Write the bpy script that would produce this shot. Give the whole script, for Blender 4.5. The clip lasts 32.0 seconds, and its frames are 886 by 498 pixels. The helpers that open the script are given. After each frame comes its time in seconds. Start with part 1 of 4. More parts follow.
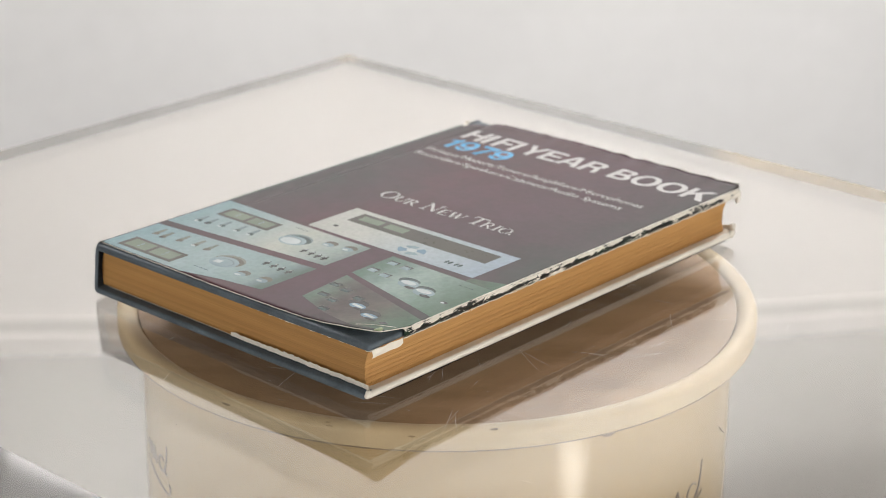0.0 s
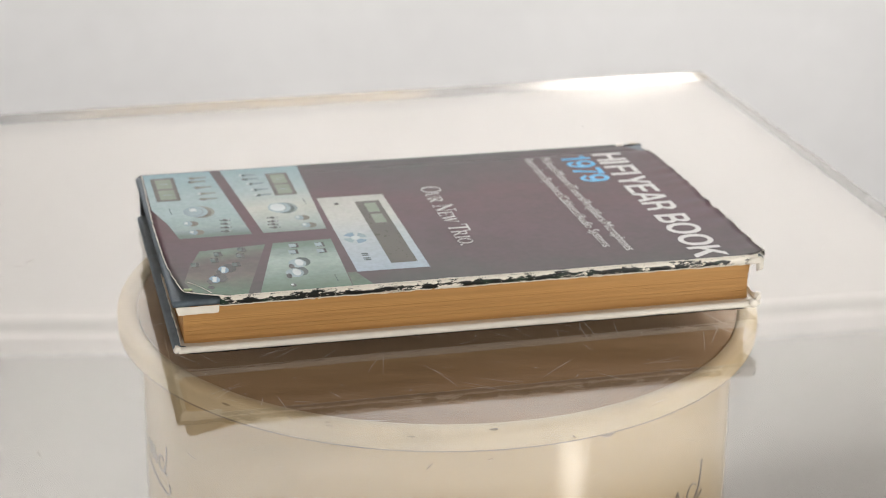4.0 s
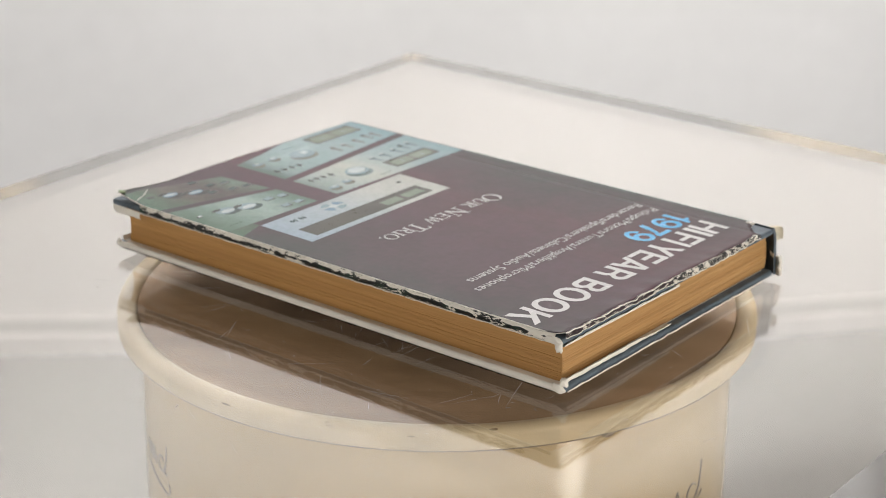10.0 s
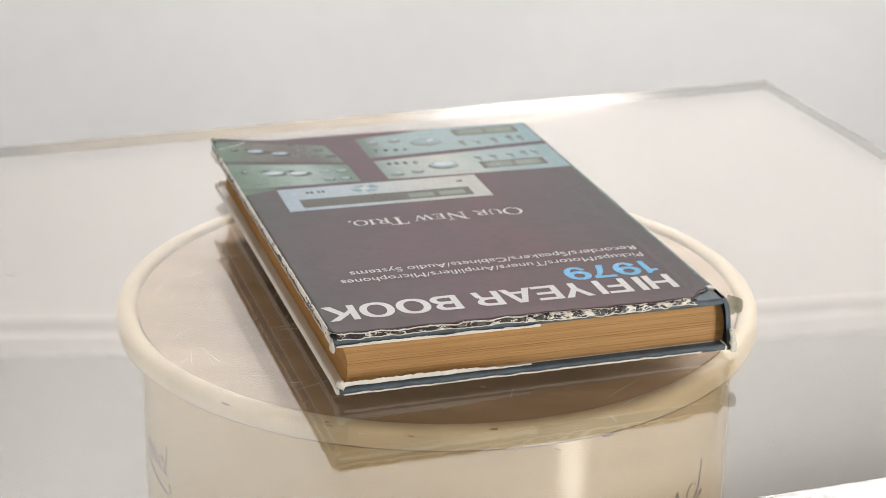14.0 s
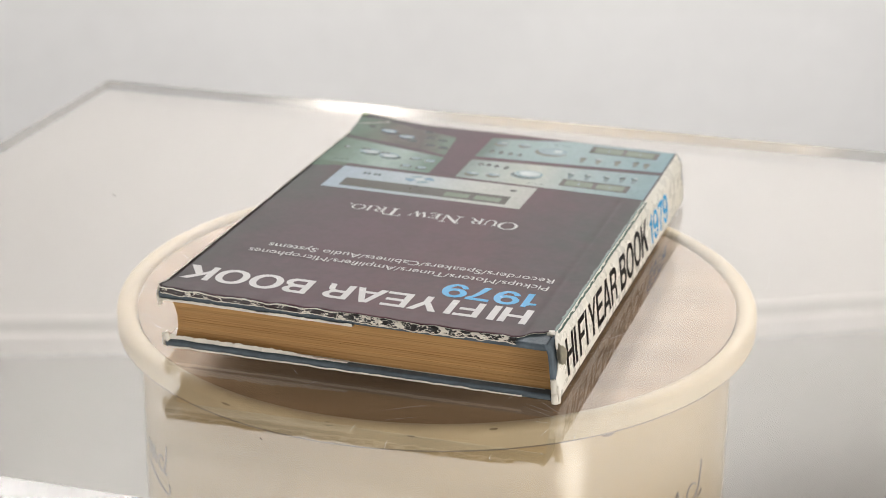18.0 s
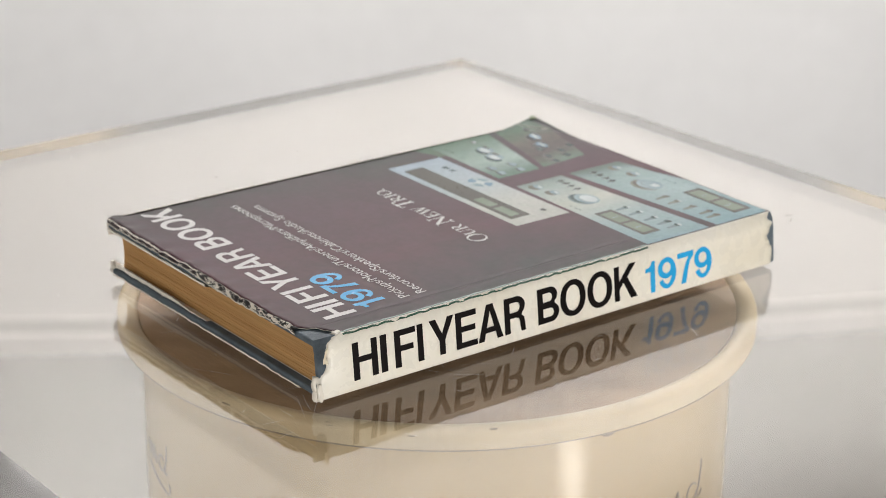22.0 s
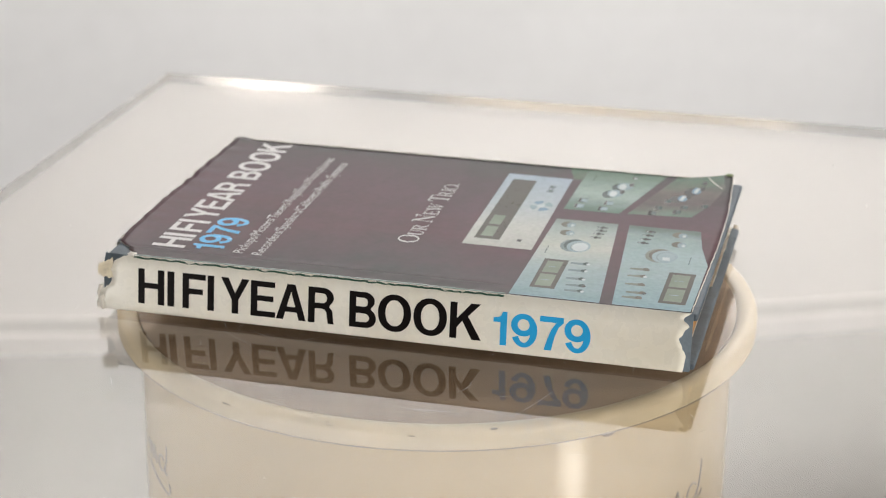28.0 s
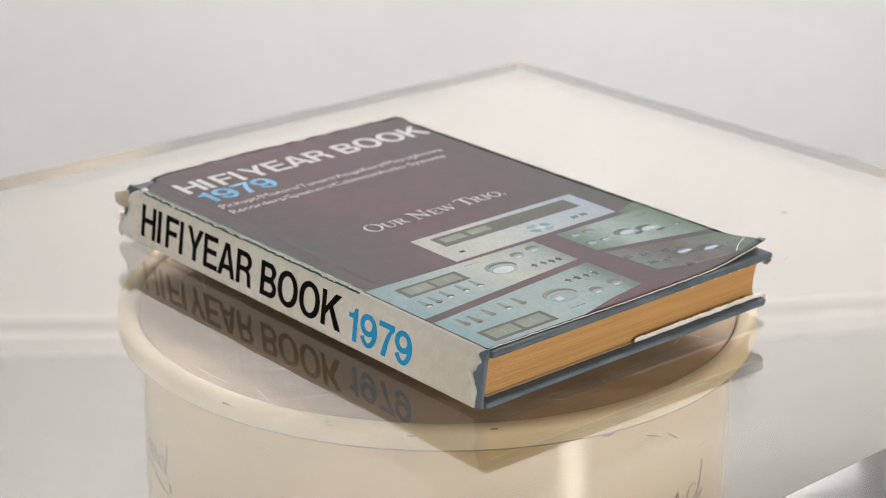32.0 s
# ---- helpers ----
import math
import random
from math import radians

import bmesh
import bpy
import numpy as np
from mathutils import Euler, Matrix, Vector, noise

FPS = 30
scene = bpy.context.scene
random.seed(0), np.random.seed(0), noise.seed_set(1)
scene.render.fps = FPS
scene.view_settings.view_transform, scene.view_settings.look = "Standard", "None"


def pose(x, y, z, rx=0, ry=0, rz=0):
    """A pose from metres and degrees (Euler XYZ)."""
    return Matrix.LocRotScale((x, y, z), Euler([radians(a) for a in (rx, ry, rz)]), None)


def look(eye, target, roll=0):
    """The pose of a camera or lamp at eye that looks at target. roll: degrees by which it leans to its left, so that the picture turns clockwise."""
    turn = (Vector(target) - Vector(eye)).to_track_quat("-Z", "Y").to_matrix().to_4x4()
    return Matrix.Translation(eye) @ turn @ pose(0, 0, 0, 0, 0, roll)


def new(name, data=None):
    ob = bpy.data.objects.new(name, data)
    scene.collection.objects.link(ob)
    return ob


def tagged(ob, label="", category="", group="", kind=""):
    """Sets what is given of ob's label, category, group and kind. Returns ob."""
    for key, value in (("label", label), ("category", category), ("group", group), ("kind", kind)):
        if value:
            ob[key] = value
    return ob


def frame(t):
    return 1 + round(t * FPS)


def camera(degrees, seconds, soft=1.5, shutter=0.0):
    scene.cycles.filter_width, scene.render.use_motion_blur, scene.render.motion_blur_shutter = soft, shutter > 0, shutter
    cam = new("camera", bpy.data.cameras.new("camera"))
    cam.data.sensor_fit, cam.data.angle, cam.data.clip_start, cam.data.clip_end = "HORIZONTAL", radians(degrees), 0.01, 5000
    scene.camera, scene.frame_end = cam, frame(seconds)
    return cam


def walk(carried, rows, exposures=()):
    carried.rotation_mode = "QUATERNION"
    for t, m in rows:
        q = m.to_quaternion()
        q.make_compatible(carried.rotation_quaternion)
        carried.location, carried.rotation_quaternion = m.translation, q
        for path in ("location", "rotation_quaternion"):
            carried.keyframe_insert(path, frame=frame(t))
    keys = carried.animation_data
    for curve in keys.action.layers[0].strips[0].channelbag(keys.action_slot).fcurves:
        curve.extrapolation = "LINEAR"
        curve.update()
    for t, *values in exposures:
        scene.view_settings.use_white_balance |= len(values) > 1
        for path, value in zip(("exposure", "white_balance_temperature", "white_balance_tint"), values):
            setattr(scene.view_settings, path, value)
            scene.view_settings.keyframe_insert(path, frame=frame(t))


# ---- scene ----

# The camera stands still; the acrylic sheet and the book on it turn below it at an even rate.
cam = camera(25.77, 32.0, soft=0.6)
EYE = Vector((0.0, -0.7126, 0.2789))
VIEW = Matrix.Translation(EYE) @ pose(0, 0, 0, 90 - 20.742, 0, -0.1603) @ pose(0, 0, 0, 0, 0, 0.634)
walk(cam, [(0.0, VIEW), (32.0, VIEW)])
cam.data.dof.use_dof = True
cam.data.dof.focus_distance = 0.645
cam.data.dof.aperture_fstop = 18.0
RATE = -8.6625
BOOK_AT = (-0.00273, 0.00144, 0.0021)
BOOK_TURN = 48.260
SHEET_TURN = 49.071
SHEET_TILT = 0.3
STAND_Z = -0.22
FLOOR_Z = -1.11
CEIL_Z = 1.51
WALL_Y = 2.434
SIDE_X = 1.6


# ---- world and lights ----
world = bpy.data.worlds.new("world")
world.use_nodes = True
scene.world = world
sky = world.node_tree.nodes.new("ShaderNodeTexSky")
sky.sky_type, sky.sun_disc = "NISHITA", False
sky.sun_elevation, sky.sun_rotation = radians(35), radians(120)
world.node_tree.links.new(sky.outputs[0], world.node_tree.nodes["Background"].inputs[0])
world.node_tree.nodes["Background"].inputs[1].default_value = 0.08


def area_lamp(name, at, target, sx, sy, watts, col, spread=180.0):
    data = bpy.data.lights.new(name, "AREA")
    data.shape, data.size, data.size_y, data.energy, data.color = "RECTANGLE", sx, sy, watts, col
    data.spread = radians(spread)
    ob = new(name, data)
    ob.matrix_world = look(at, target)
    return ob


scene.view_settings.exposure = 0.0
STRIPS = (("right", (0.75, -0.645), 0.15, -0.68, 0.62), ("left", (-0.65, -0.62), 0.09, -0.36, 0.42))
STRIP_WATTS = {"right": 6.9, "left": 2.4}
for side_name, (lx, ly), wide, low_z, high_z in STRIPS:
    mid_z = (low_z + high_z) / 2
    area_lamp("strip_light_glow", (lx, ly, mid_z), (0.0, 0.0, mid_z), wide, high_z - low_z, STRIP_WATTS[side_name], (1.0, 0.965, 0.91))
area_lamp("ceiling_panel_light", (0.31, 1.78, CEIL_Z - 0.03), (0.31, 1.78, 0.0), 2.46, 1.2, 72, (1.0, 0.978, 0.968), 152.0)
# enough bounces for light that is trapped in the clear sheet
scene.cycles.max_bounces, scene.cycles.glossy_bounces, scene.cycles.transmission_bounces = 40, 40, 40


# ---- materials ----
def material(name, col, rough=0.5, var=0.12, scale=30.0, bump=0.0, bump_scale=200.0, metal=0.0, col2=None, stretch=(1, 1, 1), spec=0.5, uneven=0.0):
    """A surface with two scales of tone and a fine relief."""
    m = bpy.data.materials.new(name)
    m.use_nodes = True
    nt = m.node_tree
    b = nt.nodes["Principled BSDF"]
    b.inputs["Metallic"].default_value = metal
    b.inputs["Specular IOR Level"].default_value = spec
    tc = nt.nodes.new("ShaderNodeTexCoord")
    mp = nt.nodes.new("ShaderNodeMapping")
    mp.inputs["Scale"].default_value = stretch
    nt.links.new(tc.outputs["Object"], mp.inputs[0])
    n1 = nt.nodes.new("ShaderNodeTexNoise")
    n1.inputs["Scale"].default_value, n1.inputs["Detail"].default_value = scale, 5
    n2 = nt.nodes.new("ShaderNodeTexNoise")
    n2.inputs["Scale"].default_value, n2.inputs["Detail"].default_value = scale * 9, 4
    nt.links.new(mp.outputs[0], n1.inputs["Vector"])
    nt.links.new(mp.outputs[0], n2.inputs["Vector"])
    add = nt.nodes.new("ShaderNodeMath")
    add.operation = "MULTIPLY_ADD"
    add.inputs[1].default_value = 0.35
    nt.links.new(n2.outputs[0], add.inputs[0])
    nt.links.new(n1.outputs[0], add.inputs[2])
    ramp = nt.nodes.new("ShaderNodeValToRGB")
    ramp.color_ramp.elements[0].position, ramp.color_ramp.elements[1].position = 0.45, 0.9
    other = col2 or [c * (1 - 2 * var) for c in col]
    ramp.color_ramp.elements[0].color = (*[min(1, c * (1 + var * 0.5)) for c in col], 1)
    ramp.color_ramp.elements[1].color = (*other, 1)
    nt.links.new(add.outputs[0], ramp.inputs[0])
    tone = ramp.outputs[0]
    if uneven:
        info = nt.nodes.new("ShaderNodeObjectInfo")
        each = nt.nodes.new("ShaderNodeMapRange")
        each.inputs["To Min"].default_value, each.inputs["To Max"].default_value = 1 - uneven, 1 + uneven
        nt.links.new(info.outputs["Random"], each.inputs[0])
        mul = nt.nodes.new("ShaderNodeMix")
        mul.data_type, mul.blend_type = "RGBA", "MULTIPLY"
        mul.inputs["Factor"].default_value = 1.0
        nt.links.new(tone, mul.inputs["A"])
        nt.links.new(each.outputs[0], mul.inputs["B"])
        tone = mul.outputs["Result"]
    nt.links.new(tone, b.inputs["Base Color"])
    rr = nt.nodes.new("ShaderNodeMapRange")
    rr.inputs["To Min"].default_value, rr.inputs["To Max"].default_value = max(0.02, rough - 0.08), min(1, rough + 0.08)
    nt.links.new(n2.outputs[0], rr.inputs[0])
    nt.links.new(rr.outputs[0], b.inputs["Roughness"])
    if bump:
        n3 = nt.nodes.new("ShaderNodeTexNoise")
        n3.inputs["Scale"].default_value, n3.inputs["Detail"].default_value = bump_scale, 3
        nt.links.new(mp.outputs[0], n3.inputs["Vector"])
        bp = nt.nodes.new("ShaderNodeBump")
        bp.inputs["Strength"].default_value, bp.inputs["Distance"].default_value = bump, 0.0005
        nt.links.new(n3.outputs[0], bp.inputs["Height"])
        nt.links.new(bp.outputs[0], b.inputs["Normal"])
    return m


def worn(name, col, paper, at=0.5, scale=220.0, stretch=(1, 1, 1), rough=0.35, fade=0.04, third=None, borders=None, veins=0.14):
    """Printed paper whose colour has rubbed off in patches down to the white."""
    m = bpy.data.materials.new(name)
    m.use_nodes = True
    nt = m.node_tree
    b = nt.nodes["Principled BSDF"]
    b.inputs["Roughness"].default_value = rough
    tc = nt.nodes.new("ShaderNodeTexCoord")
    mp = nt.nodes.new("ShaderNodeMapping")
    mp.inputs["Scale"].default_value = stretch
    nt.links.new(tc.outputs["Object"], mp.inputs[0])
    n1 = nt.nodes.new("ShaderNodeTexNoise")
    n1.inputs["Scale"].default_value, n1.inputs["Detail"].default_value, n1.inputs["Roughness"].default_value = scale, 6, 0.65
    nt.links.new(mp.outputs[0], n1.inputs["Vector"])
    ramp = nt.nodes.new("ShaderNodeValToRGB")
    e = ramp.color_ramp.elements
    e[0].position, e[0].color = at - fade, (*col, 1)
    e[1].position, e[1].color = at + fade, (*paper, 1)
    nt.links.new(n1.outputs[0], ramp.inputs[0])
    nv = nt.nodes.new("ShaderNodeTexNoise")
    nv.inputs["Scale"].default_value, nv.inputs["Detail"].default_value = scale * 0.8, 3
    nt.links.new(mp.outputs[0], nv.inputs["Vector"])
    dist = nt.nodes.new("ShaderNodeMath")
    dist.operation = "SUBTRACT"
    dist.inputs[1].default_value = 0.5
    nt.links.new(nv.outputs[0], dist.inputs[0])
    ab = nt.nodes.new("ShaderNodeMath")
    ab.operation = "ABSOLUTE"
    nt.links.new(dist.outputs[0], ab.inputs[0])
    vein = nt.nodes.new("ShaderNodeMapRange")
    vein.inputs["From Min"].default_value, vein.inputs["From Max"].default_value = 0.012, 0.022
    vein.inputs["To Min"].default_value, vein.inputs["To Max"].default_value = veins, 0.0
    nt.links.new(ab.outputs[0], vein.inputs[0])
    sepx = nt.nodes.new("ShaderNodeSeparateXYZ")
    nt.links.new(tc.outputs["Object"], sepx.inputs[0])
    ends = nt.nodes.new("ShaderNodeMapRange")
    ends.inputs["From Min"].default_value, ends.inputs["From Max"].default_value = 0.070, 0.100
    ends.inputs["To Min"].default_value, ends.inputs["To Max"].default_value = 0.0, 0.12 if third else 0.0
    nt.links.new(sepx.outputs["X"], ends.inputs[0])
    bias = nt.nodes.new("ShaderNodeMath")
    nt.links.new(vein.outputs[0], bias.inputs[0])
    nt.links.new(ends.outputs[0], bias.inputs[1])
    total = nt.nodes.new("ShaderNodeMath")
    nt.links.new(n1.outputs[0], total.inputs[0])
    nt.links.new(bias.outputs[0], total.inputs[1])
    if borders:
        for z_in, z_out, gain in borders:
            rim = nt.nodes.new("ShaderNodeMapRange")
            rim.inputs["From Min"].default_value, rim.inputs["From Max"].default_value = z_in * 0.001, z_out * 0.001
            rim.inputs["To Max"].default_value = gain
            nt.links.new(sepx.outputs["Z"], rim.inputs[0])
            more = nt.nodes.new("ShaderNodeMath")
            nt.links.new(total.outputs[0], more.inputs[0])
            nt.links.new(rim.outputs[0], more.inputs[1])
            total = more
    nt.links.new(total.outputs[0], ramp.inputs[0])
    out = ramp.outputs[0]
    if third:
        n2 = nt.nodes.new("ShaderNodeTexNoise")
        n2.inputs["Scale"].default_value = scale * 0.25
        nt.links.new(tc.outputs["Object"], n2.inputs["Vector"])
        r2 = nt.nodes.new("ShaderNodeValToRGB")
        r2.color_ramp.elements[0].position, r2.color_ramp.elements[0].color = 0.56, (*col, 1)
        r2.color_ramp.elements[1].position, r2.color_ramp.elements[1].color = 0.66, (*third, 1)
        nt.links.new(n2.outputs[0], r2.inputs[0])
        mix = nt.nodes.new("ShaderNodeMix")
        mix.data_type = "RGBA"
        r3 = nt.nodes.new("ShaderNodeMapRange")
        r3.inputs["From Min"].default_value, r3.inputs["From Max"].default_value = at - fade, at + fade
        nt.links.new(total.outputs[0], r3.inputs[0])
        nt.links.new(r3.outputs[0], mix.inputs["Factor"])
        nt.links.new(r2.outputs[0], mix.inputs["A"])
        mix.inputs["B"].default_value = (*paper, 1)
        out = mix.outputs["Result"]
    nt.links.new(out, b.inputs["Base Color"])
    return m


def acrylic(name, tint, mirror, rough=0.05, clear=1.0):
    m = bpy.data.materials.new(name)
    m.use_nodes = True
    b = m.node_tree.nodes["Principled BSDF"]
    b.inputs["Base Color"].default_value = (*tint, 1)
    b.inputs["Specular Tint"].default_value = (*mirror, 1)
    b.inputs["Roughness"].default_value = 0.0
    b.inputs["IOR"].default_value = 1.49
    b.inputs["Transmission Weight"].default_value = clear
    nt = m.node_tree
    tc = nt.nodes.new("ShaderNodeTexCoord")
    n = nt.nodes.new("ShaderNodeTexNoise")
    n.inputs["Scale"].default_value, n.inputs["Detail"].default_value = 14, 4
    nt.links.new(tc.outputs["Object"], n.inputs["Vector"])
    r = nt.nodes.new("ShaderNodeMapRange")
    r.inputs["From Min"].default_value, r.inputs["From Max"].default_value = 0.45, 0.75
    r.inputs["To Min"].default_value, r.inputs["To Max"].default_value = rough * 0.7 if rough > 0.06 else 0.0, rough
    nt.links.new(n.outputs[0], r.inputs[0])
    nt.links.new(r.outputs[0], b.inputs["Roughness"])
    return m


def pictured(name, stops, span_y, mottle=0.25, scale=40.0, rough=0.32, spec=0.10, blotch=1.0):
    """A printed photograph whose tone runs along the panel and is mottled by the print."""
    m = bpy.data.materials.new(name)
    m.use_nodes = True
    nt = m.node_tree
    b = nt.nodes["Principled BSDF"]
    b.inputs["Roughness"].default_value = rough
    b.inputs["Specular IOR Level"].default_value = spec
    tc = nt.nodes.new("ShaderNodeTexCoord")
    sep = nt.nodes.new("ShaderNodeSeparateXYZ")
    nt.links.new(tc.outputs["Object"], sep.inputs[0])
    n1 = nt.nodes.new("ShaderNodeTexNoise")
    n1.inputs["Scale"].default_value, n1.inputs["Detail"].default_value = scale, 4
    nt.links.new(tc.outputs["Object"], n1.inputs["Vector"])
    mr = nt.nodes.new("ShaderNodeMapRange")
    mr.inputs["From Min"].default_value, mr.inputs["From Max"].default_value = span_y
    nt.links.new(sep.outputs["Y"], mr.inputs[0])
    ma = nt.nodes.new("ShaderNodeMath")
    ma.operation = "MULTIPLY_ADD"
    ma.inputs[1].default_value, ma.inputs[2].default_value = mottle, -mottle * 0.5
    nt.links.new(n1.outputs[0], ma.inputs[0])
    ad = nt.nodes.new("ShaderNodeMath")
    nt.links.new(ma.outputs[0], ad.inputs[0])
    nt.links.new(mr.outputs[0], ad.inputs[1])
    ramp = nt.nodes.new("ShaderNodeValToRGB")
    el = ramp.color_ramp.elements
    while len(el) < len(stops):
        el.new(0.5)
    for e, (at, c) in zip(el, stops):
        e.position, e.color = at, (*c, 1)
    nt.links.new(ad.outputs[0], ramp.inputs[0])
    n2 = nt.nodes.new("ShaderNodeTexNoise")
    n2.inputs["Scale"].default_value, n2.inputs["Detail"].default_value = scale * 14, 2
    nt.links.new(tc.outputs["Object"], n2.inputs["Vector"])
    mix = nt.nodes.new("ShaderNodeMix")
    mix.data_type, mix.blend_type = "RGBA", "MULTIPLY"
    grey = nt.nodes.new("ShaderNodeValToRGB")
    grey.color_ramp.elements[0].color, grey.color_ramp.elements[1].color = (0.72, 0.72, 0.72, 1), (1.15, 1.15, 1.15, 1)
    nt.links.new(n2.outputs[0], grey.inputs[0])
    mix.inputs["Factor"].default_value = 1.0
    nt.links.new(ramp.outputs[0], mix.inputs["A"])
    nt.links.new(grey.outputs[0], mix.inputs["B"])
    n3 = nt.nodes.new("ShaderNodeTexNoise")
    n3.inputs["Scale"].default_value, n3.inputs["Detail"].default_value = scale * 4.5, 3
    nt.links.new(tc.outputs["Object"], n3.inputs["Vector"])
    patch = nt.nodes.new("ShaderNodeValToRGB")
    patch.color_ramp.elements[0].position, patch.color_ramp.elements[1].position = 0.38, 0.62
    patch.color_ramp.elements[0].color, patch.color_ramp.elements[1].color = (0.80, 0.88, 0.80, 1), (1.12, 1.08, 1.08, 1)
    nt.links.new(n3.outputs[0], patch.inputs[0])
    mix2 = nt.nodes.new("ShaderNodeMix")
    mix2.data_type, mix2.blend_type = "RGBA", "MULTIPLY"
    mix2.inputs["Factor"].default_value = blotch
    nt.links.new(mix.outputs["Result"], mix2.inputs["A"])
    nt.links.new(patch.outputs[0], mix2.inputs["B"])
    nt.links.new(mix2.outputs["Result"], b.inputs["Base Color"])
    return m


